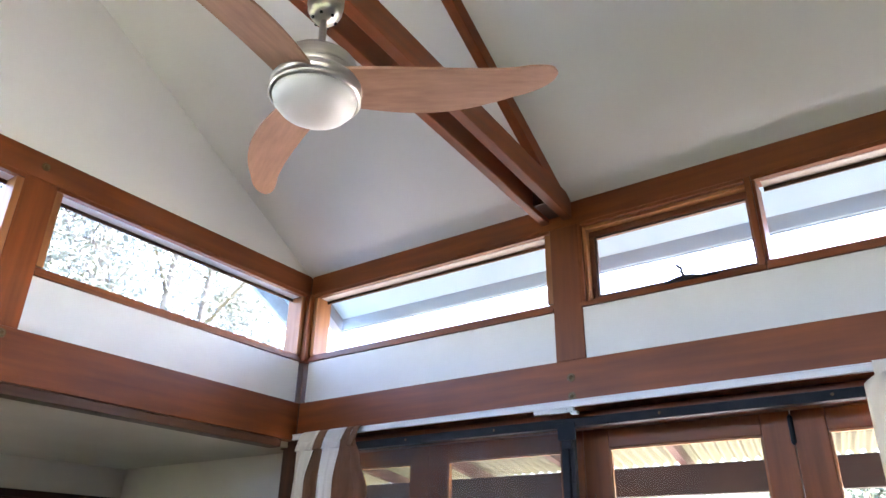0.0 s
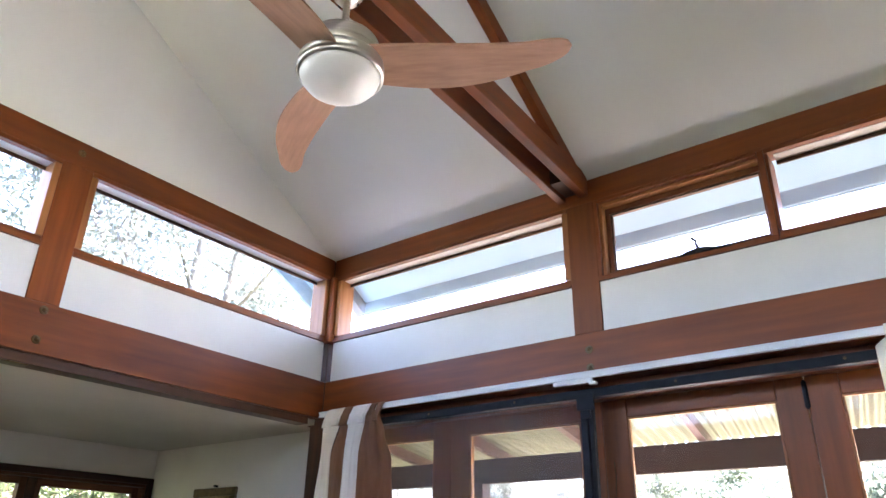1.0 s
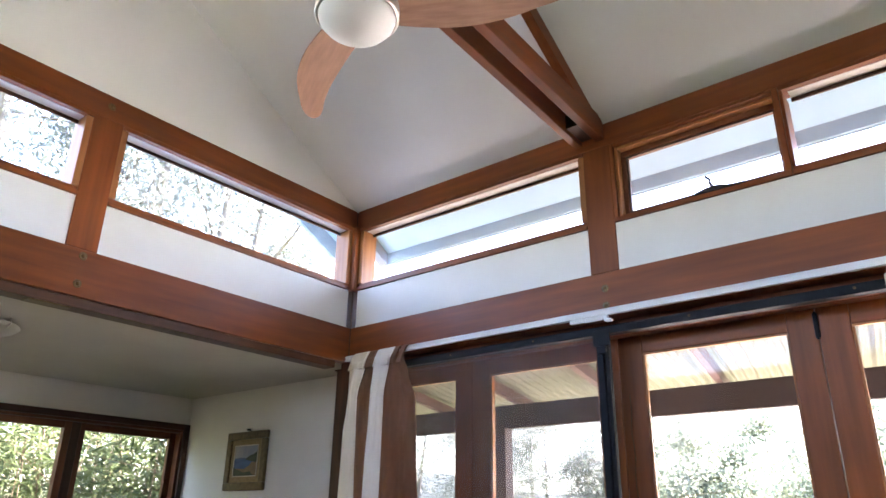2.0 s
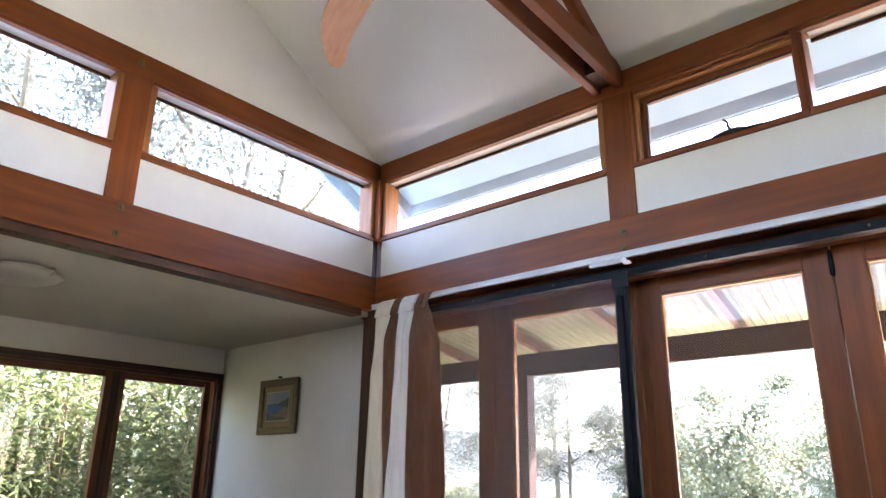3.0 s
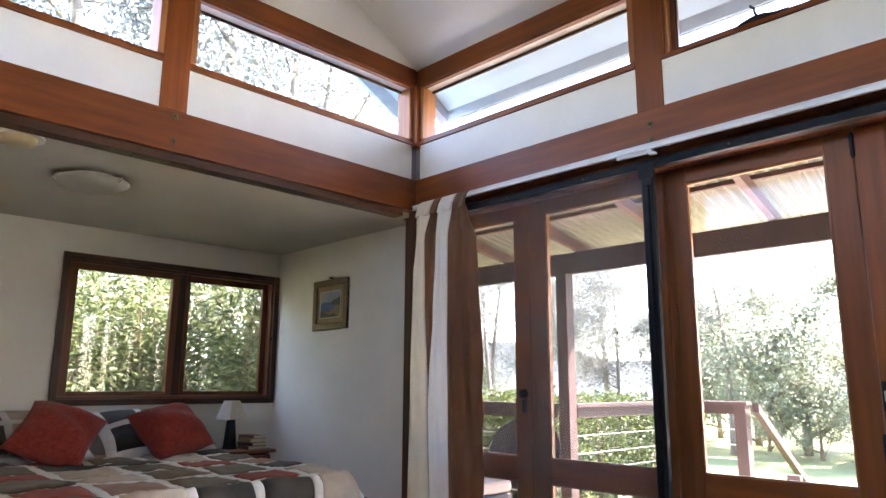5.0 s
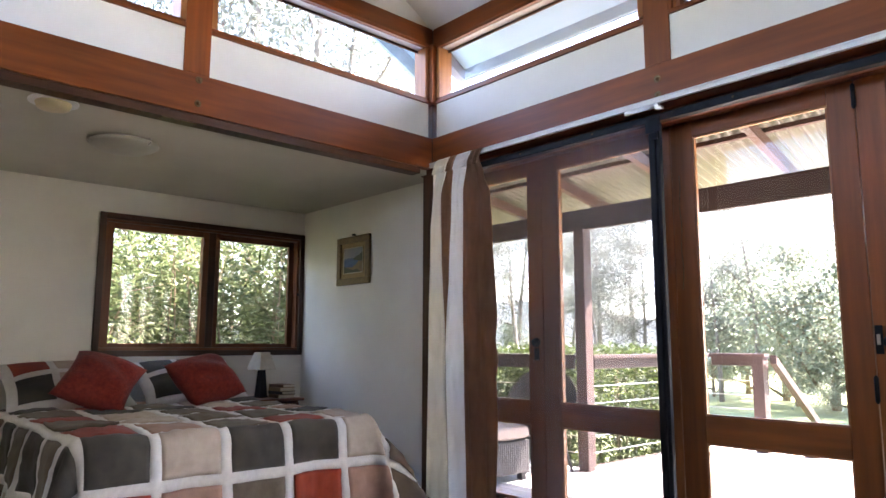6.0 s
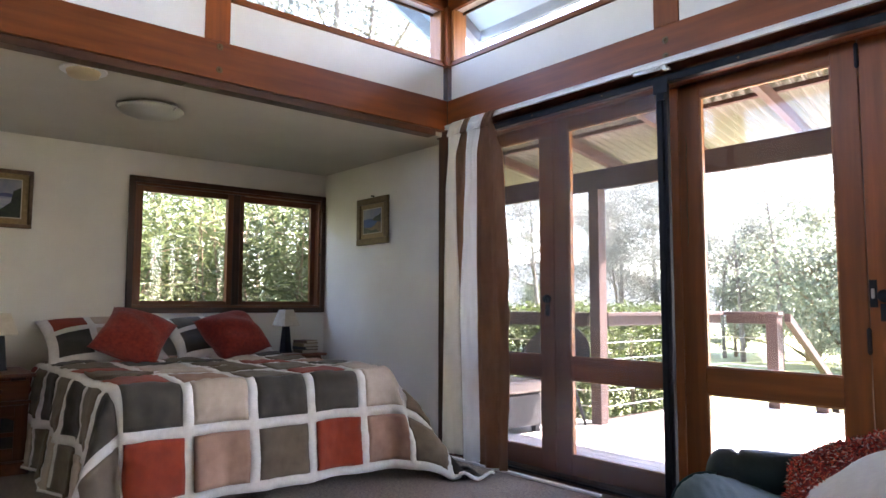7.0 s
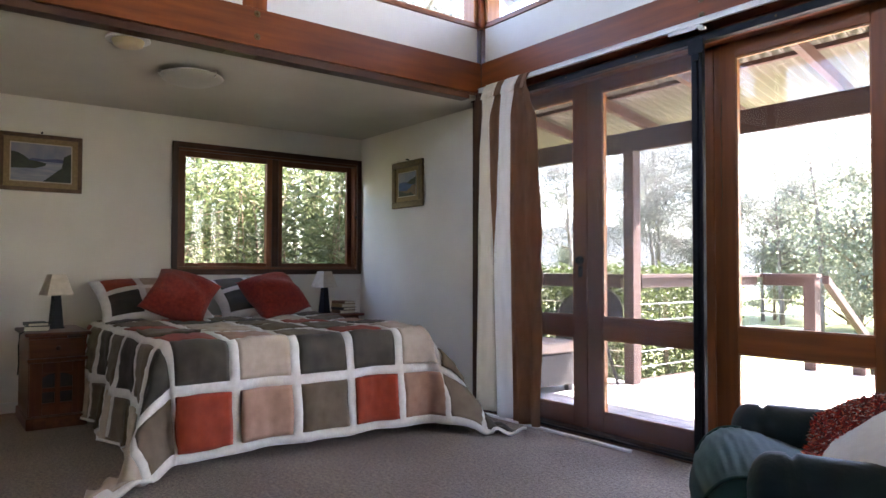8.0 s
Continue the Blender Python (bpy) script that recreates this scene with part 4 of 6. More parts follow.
# ---- pictures ----
def picture(centre, normal, width, height, frame_mat, border, scenery, label):
    """A framed landscape: frame bars, linen mount, slip and flat painted bands."""
    ob = thing("framed_picture")
    tagged(ob, label, "picture")
    w, h = width / 2, height / 2
    fw = border

    def flat(name, lo, hi, mat, parent=ob, bevel=0.002):
        return box(name, lo, hi, mat, parent, bevel)
    for a, b in (((-w, -h, 0), (w, -h + fw, 0.026)), ((-w, h - fw, 0), (w, h, 0.026)), ((-w, -h + fw, 0), (-w + fw, h - fw, 0.0255)), ((w - fw, -h + fw, 0), (w, h - fw, 0.0255))):
        flat("frame_bar", a, b, frame_mat, ob, 0.006)
    iw, ih = w - fw, h - fw
    m = 0.042
    flat("mount", (-iw, -ih, 0.002), (iw, ih, 0.012), mount_linen, ob, 0)
    sw, sh = iw - m, ih - m
    for a, b in (((-sw - 0.006, -sh - 0.006, 0.0121), (sw + 0.006, -sh, 0.018)), ((-sw - 0.006, sh, 0.0121), (sw + 0.006, sh + 0.006, 0.018)),
                 ((-sw - 0.006, -sh, 0.0121), (-sw, sh, 0.018)), ((sw, -sh, 0.0121), (sw + 0.006, sh, 0.018))):
        flat("slip", a, b, shade_cloth, ob, 0.001)
    canvas = flat("canvas", (-sw, -sh, 0.0121), (sw, sh, 0.0135), scenery[0], ob, 0)
    for k, (mat, outline) in enumerate(scenery[1:]):
        bm = bmesh.new()
        vs = [bm.verts.new((x * sw, y * sh, 0.0139 + 0.0003 * k)) for x, y in outline]
        bm.faces.new(vs)
        part("painted_shape", bm, mat, canvas)
    bm = bmesh.new()
    lathe(bm, [(0, 0.03), (0.006, 0.028), (0.007, 0.0), (0, 0)], 8, (0, h + 0.012, 0))
    part("hook", bm, black_metal, ob)
    z = Vector(normal)
    x = Vector((0, 0, 1)).cross(z)
    ob.matrix_world = Matrix.Translation(centre) @ Matrix((x, Vector((0, 0, 1)), z)).transposed().to_4x4()
    return ob


oil_sky = surface("oil_sky", (0.16, 0.20, 0.30), (0.40, 0.36, 0.34), (9, 4, 9), 0.5, 0.05, 0.4, 200.0)
oil_sea = surface("oil_sea", (0.015, 0.045, 0.17), (0.055, 0.115, 0.27), (7, 30, 7), 0.5, 0.05, 0.4, 200.0)
oil_lake = surface("oil_lake", (0.20, 0.23, 0.31), (0.44, 0.43, 0.46), (6, 40, 6), 0.5, 0.05, 0.4, 200.0)
oil_hill = surface("oil_hill", (0.05, 0.065, 0.15), (0.10, 0.12, 0.24), (20, 20, 20), 0.5, 0.05, 0.4, 200.0)
oil_green = surface("oil_green", (0.010, 0.016, 0.010), (0.036, 0.046, 0.020), (40, 40, 40), 0.5, 0.05, 0.4, 200.0)
oil_sand = surface("oil_sand", (0.13, 0.070, 0.035), (0.24, 0.15, 0.08), (40, 40, 40), 0.5, 0.05, 0.4, 200.0)
picture((WIN_WALL + 0.001, -2.352, 1.655), (1, 0, 0), 0.49, 0.385, frame_brown, 0.026,
        [oil_sky, (oil_lake, [(-1, -1), (1, -1), (1, 0.12), (-1, 0.12)]), (oil_hill, [(-0.55, 0.1), (1, 0.06), (1, 0.22), (0.5, 0.28), (0.1, 0.2), (-0.3, 0.24)]),
         (oil_green, [(-1, -0.35), (-0.2, -0.3), (0.12, -0.14), (0.16, 0.0), (-0.2, 0.1), (-1, 0.2)]), (oil_green, [(-1, 0.12), (-0.4, 0.14), (-0.6, 0.36), (-0.8, 0.5), (-1, 0.55)]),
         (oil_green, [(0.05, -1), (1, -1), (1, 0.62), (0.75, 0.4), (0.68, -0.2), (0.4, -0.55)])], "framed lake landscape in a brown and linen frame")
picture((-1.05, SIDE_WALL - 0.001, 1.625), (0, -1, 0), 0.43, 0.372, frame_gilt, 0.05,
        [oil_sky, (oil_sea, [(-1, -0.62), (1, -0.5), (1, 0.18), (-1, 0.18)]), (oil_hill, [(-1, 0.14), (-0.5, 0.24), (-0.1, 0.2), (0.3, 0.14)]),
         (oil_green, [(-0.05, 0.1), (0.35, 0.34), (0.62, 0.4), (1, 0.62), (1, -0.12), (0.5, -0.06)]), (oil_sand, [(-1, -1), (1, -1), (1, -0.12), (0.55, -0.1), (0.3, -0.36), (-0.1, -0.55), (-1, -0.5)]),
         (oil_green, [(-1, -1), (0.8, -1), (0.45, -0.72), (-0.1, -0.78), (-0.6, -0.6), (-1, -0.42)])], "framed coastal landscape in a dull gilt frame")

# ---- bed ----
BX0, BX1, BY0, BY1, BTOP = -1.74, 0.20, -2.11, -0.53, 0.60
bed = thing("bed", (0, 0, 0))
tagged(bed, "double bed base and mattress under a patchwork cover", "bed")
box("base", (BX0 + 0.02, BY0 + 0.06, 0.08), (BX1 - 0.10, BY1 - 0.06, 0.30), dark_wood, bed, 0.01)
box("mattress", (BX0, BY0 + 0.045, 0.301), (BX1 - 0.06, BY1 - 0.045, BTOP - 0.05), mattress_mat, bed, 0.04)
for x in (BX0 + 0.08, BX1 - 0.2):
    for y in (BY0 + 0.12, BY1 - 0.18):
        box("leg", (x, y, 0.0), (x + 0.06, y + 0.06, 0.079), dark_wood, bed, 0.004)

R_EDGE = 0.075
PITCH, BAND = 0.298, 0.050
BREADTH = 0.320      # column width; the first column hangs over the near edge


def drape(a, b):
    """Where the cloth's point at length a, breadth b comes to lie over the mattress."""
    xe, yl, yr = BX1 - R_EDGE, BY0 + R_EDGE, BY1 - R_EDGE
    da = max(0.0, a - xe)
    db = b - yr if b > yr else (b - yl if b < yl else 0.0)
    r = math.hypot(da, db)
    x, y, z = min(a, xe), min(max(b, yl), yr), BTOP
    swell = 0.007 * math.sin(5.1 * a + 1.3 * b) * math.sin(4.3 * b + 0.7) + 0.003 * math.sin(13 * a + 5 * b)
    if r == 0:
        return (x, y, z + swell - 0.02 * max(0.0, (x - xe + 0.35)) ** 2 * 4)
    ux, uy = da / r, db / r
    corner = (2 * ux * abs(uy))
    arc = R_EDGE * math.pi / 2
    flare = (0.10 if db >= 0 else 0.09) + 0.34 * corner * (1.45 if db > 0 else 0.95)
    if r < arc:
        ph = r / R_EDGE
        out, drop = R_EDGE * math.sin(ph), R_EDGE * (1 - math.cos(ph))
    else:
        rest = r - arc
        out = R_EDGE + rest * flare
        drop = R_EDGE + rest * math.sqrt(max(0.05, 1 - flare * flare))
    along = a if abs(uy) > abs(ux) else b
    ripple = 0.022 * min(1, drop / 0.3) * (math.sin(9.5 * along + 1.1) + 0.5 * math.sin(21 * along)) * (1 - corner)
    fold = 0.05 * corner * min(1, drop / 0.35) * math.sin(7 * math.atan2(abs(db), da + 1e-6) + (0.9 if db > 0 else 2.2))
    out += ripple + fold
    low = BTOP - 0.018
    if drop > low:
        out += (drop - low) * 0.9
        drop = low + 0.0
        lift = 0.018 * (1 + math.sin(31 * out + 9 * along))
    else:
        lift = 0.0
    skew = 0.30 * corner * min(1, drop / 0.5) * (1 if db > 0 else 0.0)
    return (x + ux * out + skew * (0.34 if db > 0 else 0), y + uy * out * (0.75 if db > 0 and corner > 0.2 else 1), z - drop + lift + swell * 0.3)


def spans(start, stop, step=PITCH, first=0.0):
    """Coordinates along the cloth with lines on both edges of each band, and the cell each step is in."""
    out, cells = [start], []
    k0 = math.floor((start - first) / step) - 1
    marks = []
    k = k0
    while first + k * step < stop + step:
        for f in (0, 0.5):
            marks.append((first + k * step + f * BAND, (k, True)))
        for f in range(12):
            marks.append((first + k * step + BAND + (step - BAND) * f / 12, (k, False)))
        k += 1
    marks = sorted(marks)
    for (p, c), (q, _) in zip(marks, marks[1:]):
        lo, hi = max(p, start), min(q, stop)
        if hi - lo > 1e-4:
            cells.append(c)
            out.append(hi)
    return out, cells


# cloth measured from the foot hem (rows) and from the mattress edge (columns)
FOOT = [(1, 5), (3, 4), (1, 2), (1, 5), (3, 4)]
FOOT_HANG = 0.59
rnd = random.Random(11)
FIRST = 0.012
cols, ccell = spans(-0.58, BY1 - BY0 + 0.60, BREADTH, FIRST)
rows_, rcell = spans(0.0, 2.28)
patch_of = {}


def patch(i, j):
    if 0 <= i < 5 and j in (0, 1):
        return FOOT[i][1 - j]
    if (i, j) not in patch_of:
        fixed = {(0, 2): 5, (1, 2): 4, (2, 2): 2, (3, 2): 5, (4, 2): 3, (0, 3): 2, (1, 3): 3, (2, 3): 2, (3, 3): 2, (4, 3): 1, (0, 4): 5, (1, 4): 3, (2, 4): 2, (3, 4): 5, (0, 5): 2, (1, 5): 1,
                 (-1, 0): 2, (-1, 1): 1, (-1, 2): 2, (-1, 3): 1, (-1, 4): 2, (-1, 5): 1, (-1, 6): 2, (-2, 0): 3, (-2, 1): 3, (-2, 2): 3, (-2, 3): 2, (-2, 4): 3, (-2, 5): 2, (-2, 6): 3,
                 (5, 0): 2, (5, 1): 2, (6, 0): 1, (5, 2): 4, (5, 3): 2}
        patch_of[(i, j)] = fixed.get((i, j), rnd.choice([1, 1, 2, 3, 4, 5]))
    return patch_of[(i, j)]


quilt = thing("patchwork_quilt")
tagged(quilt, "rumpled patchwork quilt of charcoal, beige and rust squares with white bands", "quilt")
grid = []
for s in rows_:
    a = BX1 - R_EDGE + FOOT_HANG - s
    line = []
    for c in cols:
        x, y, z = drape(a, BY0 + c)
        fc, fs = (((c - FIRST) % BREADTH) - BAND) / (BREADTH - BAND), ((s % PITCH) - BAND) / (PITCH - BAND)
        puff = 0.013 * (math.sin(math.pi * fc) * math.sin(math.pi * fs)) ** 0.5 if 0 < fc < 1 and 0 < fs < 1 else 0.0
        puff += 0.011 * noise.noise(Vector((4.5 * s, 5.5 * c, 0.3))) + 0.009 * noise.noise(Vector((9 * s, 21 * c, 4.1))) + 0.006 * noise.noise(Vector((31 * s, 27 * c, 2.2)))
        hang = max(0.0, min(1.0, (BTOP - z) / 0.1))
        line.append((x + puff * hang * (1 if x > BX1 - 0.1 else 0), y - puff * hang * (1 if c < 0 else -1 if c > BY1 - BY0 else 0), max(0.006, z + puff * (1 - hang))))
    grid.append(line)
pieces = {}
for r in range(len(rows_) - 1):
    for c in range(len(cols) - 1):
        (i, bi), (j, bj) = ccell[c], rcell[r]
        pieces.setdefault("binding" if bi or bj else (i, j), []).append(((r, c), (r, c + 1), (r + 1, c + 1), (r + 1, c)))
for key, quads in pieces.items():
    bm = bmesh.new()
    seen = {}
    for quad in quads:
        for k in quad:
            if k not in seen:
                seen[k] = bm.verts.new(grid[k[0]][k[1]])
        bm.faces.new([seen[k] for k in quad])
    if key == "binding":
        q = part("binding", bm, cloth_white, quilt, "white cotton bands between the patches", True)
    else:
        q = part("patch", bm, PATCHES[patch(*key)], quilt, smooth=True)
    sol = q.modifiers.new("thick", "SOLIDIFY")
    sol.thickness, sol.offset = 0.014, -1


def pillow(name, w, h, d, mats, m, label, category, group, choose=None, n=22, corner=0.16, knobbly=0.0):
    """A stuffed cushion: domed faces pinched to sharp corners, creased."""
    ob = thing(name)
    tagged(ob, label, category, group)
    bm = bmesh.new()
    seed = random.Random(name + label).uniform(0, 9)
    for side in (1, -1):
        grid = []
        for i in range(n + 1):
            line = []
            for j in range(n + 1):
                u, v = 2 * i / n - 1, 2 * j / n - 1
                th = (max(0.0, 1 - abs(u) ** 2.4) * max(0.0, 1 - abs(v) ** 2.4)) ** 0.55
                pull = 1 - corner * (1 - abs(v) ** 2) * abs(u) ** 3 * 0.6
                pull2 = 1 - corner * (1 - abs(u) ** 2) * abs(v) ** 3 * 0.6
                crease = 0.05 * math.sin(4 * u + 5 * v * side + seed) + 0.04 * math.sin(9 * v + 3 * u + seed)
                rough = knobbly * (noise.noise(Vector((38 * u, 38 * v, side + seed))) + 0.6) * min(1, 4 * th)
                line.append(bm.verts.new((u * w / 2 * pull, v * h / 2 * pull2, side * (d / 2 * th * (1 + crease) + rough))))
            grid.append(line)
        for i in range(n):
            for j in range(n):
                f = bm.faces.new((grid[i][j], grid[i + 1][j], grid[i + 1][j + 1], grid[i][j + 1]))
                if choose:
                    f.material_index = choose((i + 0.5) / n, (j + 0.5) / n)
    bmesh.ops.remove_doubles(bm, verts=bm.verts, dist=0.0005)
    part("cover", bm, mats, ob, smooth=True)
    ob.matrix_world = m
    return ob


def sham(table):
    """Patches of a pillow: three columns of two, between white bands."""
    def choose(u, v):
        if min(u, v) < 0.07 or max(u, v) > 0.93:
            return 0
        a, b = (u - 0.07) / 0.86 * 3, (v - 0.07) / 0.86 * 2
        if a % 1 < 0.2 and a >= 1 or b % 1 < 0.22 and b >= 1:
            return 0
        return table[int(a)][int(b)]
    return choose


def lean_pose(p, facing, tilt, roll=0):
    """Width along the bed's breadth, face towards facing (degrees from +x), leaning back."""
    return Matrix.Translation(p) @ Matrix.Rotation(radians(facing), 4, "Z") @ Matrix.Rotation(radians(-tilt), 4, "Y") @ pose(0, 0, 0, 90, 0, 90) @ pose(0, 0, 0, 0, 0, roll)


for y, table in ((-1.70, ((1, 5), (3, 3), (1, 2))), (-0.92, ((1, 1), (2, 2), (5, 5)))):
    pillow("patchwork_pillow", 0.74, 0.50, 0.20, PATCHES, lean_pose((-1.53, y, 0.725), 0, 57, 2), "plump patchwork pillow with a white border on the bed", "pillow", "pillows on the bed", sham(table), n=36)
pillow("red_cushion", 0.42, 0.40, 0.26, cushion_red, lean_pose((-1.20, -1.60, 0.765), -8, 48, -26), "brick red chenille cushion leaning on the pillows", "cushion", "red cushions on the bed")
pillow("red_cushion", 0.42, 0.40, 0.26, cushion_red, lean_pose((-1.28, -0.91, 0.755), 4, 50, 14), "brick red chenille cushion leaning on the pillows", "cushion", "red cushions on the bed")


# ---- bedside tables, lamps and books ----
def bedside(y0, y1, front, detailed):
    ob = thing("bedside_table")
    tagged(ob, "cherry-stained bedside table with a drawer and a four-pane cupboard door" if detailed else "dark cherry-stained bedside table tucked beside the bed", "bedside table")
    back, h = (WIN_WALL + 0.13, 0.568) if detailed else (WIN_WALL + 0.015, 0.585)
    box("top", (back, y0 - 0.025, h - 0.022), (front + 0.03, y1 + 0.025, h), cherry, ob, 0.006)
    box("side_panel", (back, y0, 0.07), (front - 0.021, y0 + 0.02, h - 0.023), cherry, ob)
    box("side_panel", (back, y1 - 0.02, 0.07), (front - 0.021, y1, h - 0.023), cherry, ob)
    box("back_panel", (back, y0 + 0.021, 0.07), (back + 0.012, y1 - 0.021, h - 0.023), cherry, ob)
    box("plinth", (back, y0 - 0.012, 0.0), (front + 0.012, y1 + 0.012, 0.069), cherry, ob, 0.008)
    d = box("drawer_front", (front - 0.02, y0 + 0.002, h - 0.15), (front, y1 - 0.002, h - 0.04), cherry, ob, 0.005)
    bm = bmesh.new()
    lathe(bm, [(0, 0.026), (0.012, 0.024), (0.014, 0.014), (0.006, 0.004), (0.007, 0), (0, 0)], 14)
    bm.transform(Matrix.Translation((front, (y0 + y1) / 2, h - 0.095)) @ Matrix.Rotation(radians(90), 4, "Y"))
    part("knob", bm, dark_wood[2], d, "", True)
    box("moulding", (front - 0.022, y0 - 0.01, h - 0.172), (front + 0.012, y1 + 0.01, h - 0.153), cherry, ob, 0.005)
    zt, zb = h - 0.18, 0.08
    door = box("door", (front - 0.021, y0 + 0.004, zb), (front - 0.0195, y1 - 0.004, zt), book_b, ob, 0, "dark glazed cupboard door")
    w = y1 - y0
    for a, b in ((y0 + 0.004, y0 + 0.07), (y1 - 0.07, y1 - 0.004), ((y0 + y1) / 2 - 0.014, (y0 + y1) / 2 + 0.014)):
        box("door_stile", (front - 0.019, a, zb), (front + 0.001, b, zt), cherry, door)
    for a, b in ((zb, zb + 0.07), ((zb + zt) / 2 - 0.018, (zb + zt) / 2 + 0.006), (zt - 0.06, zt)):
        box("door_rail", (front - 0.0185, y0 + 0.0705, a), (front, y1 - 0.0705, b), cherry, door)
    for side in (0, 1):
        ya = y0 + 0.07 if side == 0 else (y0 + y1) / 2 + 0.014
        yb = ya + (w / 2 - 0.084)
        bm = bmesh.new()
        arch = [(ya, zt - 0.06), (yb, zt - 0.06)] + [(yb + (ya - yb) * k / 8, zt - 0.10 + 0.036 * math.sin(math.pi * (0.12 + 0.44 * (k / 8 if side else 1 - k / 8)))) for k in range(9)]
        prism(bm, arch, 0, front - 0.0185, front - 0.001)
        part("arch", bm, cherry[1], door)
    return ob


bedside(-2.475, -2.175, -1.15, True)
bedside(-0.46, -0.10, -1.42, False)


def table_lamp(p, label):
    ob = thing("table_lamp", p)
    tagged(ob, label, "table lamp", "lamps beside the bed")
    bm = bmesh.new()
    b, t_, h = 0.034, 0.020, 0.215
    vs = [[bm.verts.new((sx * r, sy * r, z)) for sx, sy in ((-1, -1), (1, -1), (1, 1), (-1, 1))] for r, z in ((b + 0.004, 0), (b + 0.004, 0.008), (b, 0.012), (t_, h))]
    bm.faces.new(vs[0][::-1])
    bm.faces.new(vs[-1])
    for a, c in zip(vs, vs[1:]):
        for k in range(4):
            bm.faces.new((a[k], a[(k + 1) % 4], c[(k + 1) % 4], c[k]))
    part("base", bm, navy, ob, "dark navy tapered base")
    bm = bmesh.new()
    lathe(bm, [(0, h), (0.008, h), (0.008, h + 0.05), (0, h + 0.05)], 10)
    part("neck", bm, brass, ob)
    bm = bmesh.new()
    vs = [[bm.verts.new((sx * r, sy * r, z)) for sx, sy in ((-1, -1), (1, -1), (1, 1), (-1, 1))] for r, z in ((0.076, h - 0.005), (0.075, h + 0.004), (0.041, h + 0.126), (0.038, h + 0.126), (0.072, h - 0.005))]
    for a, c in zip(vs, vs[1:] + vs[:1]):
        for k in range(4):
            bm.faces.new((a[k], a[(k + 1) % 4], c[(k + 1) % 4], c[k]))
    part("shade", bm, shade_cloth, ob, "ivory cloth tapered shade")
    ob.rotation_euler = (0, 0, radians(12))
    return ob


table_lamp((-1.44, -2.300, 0.568), "small table lamp with an ivory shade and dark base")
table_lamp((-1.60, -0.335, 0.585), "small table lamp with an ivory shade beside books")


def book(p, size, turn, cover, name="book"):
    ob = thing(name, p)
    tagged(ob, "worn hardback book lying flat on a bedside table", "book", "books on the bedside tables")
    a, b, h = size
    box("cover", (-a / 2, -b / 2, 0), (a / 2, b / 2, 0.003), cover, ob, 0.0005)
    box("cover", (-a / 2, -b / 2, h - 0.003), (a / 2, b / 2, h), cover, ob, 0.0005)
    box("spine", (-a / 2 - 0.003, -b / 2, 0.0), (-a / 2 - 0.0002, b / 2, h), cover, ob, 0.001)
    box("pages", (-a / 2, -b / 2 + 0.004, 0.0032), (a / 2 - 0.005, b / 2 - 0.004, h - 0.0032), paper, ob, 0)
    ob.rotation_euler = (0, 0, radians(turn))


z = 0.585
for k, (a, b, h, turn, cov) in enumerate(((0.13, 0.19, 0.026, 84, book_a), (0.12, 0.185, 0.022, 96, book_b), (0.125, 0.18, 0.028, 90, mount_linen), (0.11, 0.17, 0.022, 100, book_a))):
    book((-1.52, -0.20, z), (a, b, h), turn, cov)
    z += h + 0.0005
book((-1.34, -2.41, 0.568), (0.13, 0.16, 0.03), 80, book_b)
book((-1.33, -2.42, 0.599), (0.11, 0.15, 0.02), 95, book_b)
cord = thing("lamp_cord")
tagged(cord, "thin dark cord hanging beside the bedside table", "cord")
bm = bmesh.new()
tube(bm, [(-1.24, -2.49, 0.571), (-1.24, -2.515, 0.558), (-1.24, -2.52, 0.49), (-1.23, -2.518, 0.39), (-1.235, -2.522, 0.32)], [0.004] * 5, 6)
part("flex", bm, black_metal, cord)

# ---- armchair ----
CH = Matrix.Translation((2.545, -1.178, 0.0)) @ Matrix.Rotation(radians(-146.5), 4, "Z")
chair = thing("armchair")
tagged(chair, "dark green upholstered armchair with rolled arms", "armchair")


def soft_box(name, lo, hi, r, mat, parent, sag=0.0, label=""):
    bm = bmesh.new()
    add_box(bm, lo, hi)
    bmesh.ops.subdivide_edges(bm, edges=list(bm.edges), cuts=17, use_grid_fill=True)
    c = [(lo[i] + hi[i]) / 2 for i in range(3)]
    hs = [(hi[i] - lo[i]) / 2 for i in range(3)]
    for v in bm.verts:
        q = [v.co[i] - c[i] for i in range(3)]
        inner = [max(-(hs[i] - r), min(hs[i] - r, q[i])) for i in range(3)]
        d = Vector([q[i] - inner[i] for i in range(3)])
        if d.length > 1e-6:
            d = d.normalized() * r
        p = Vector(inner) + d
        w = math.sin(17 * p.x + 5 * p.y) * math.sin(13 * p.y + 9 * p.z) * 0.004
        bulge = sag * max(0, 1 - (p.x / hs[0]) ** 2) * max(0, 1 - (p.y / hs[1]) ** 2) * (1 if p.z > 0 else 0)
        v.co = Vector(c) + p + Vector((w, w, w + bulge))
    return part(name, bm, mat, parent, label, True)


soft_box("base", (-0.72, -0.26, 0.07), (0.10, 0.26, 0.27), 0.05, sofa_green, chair)


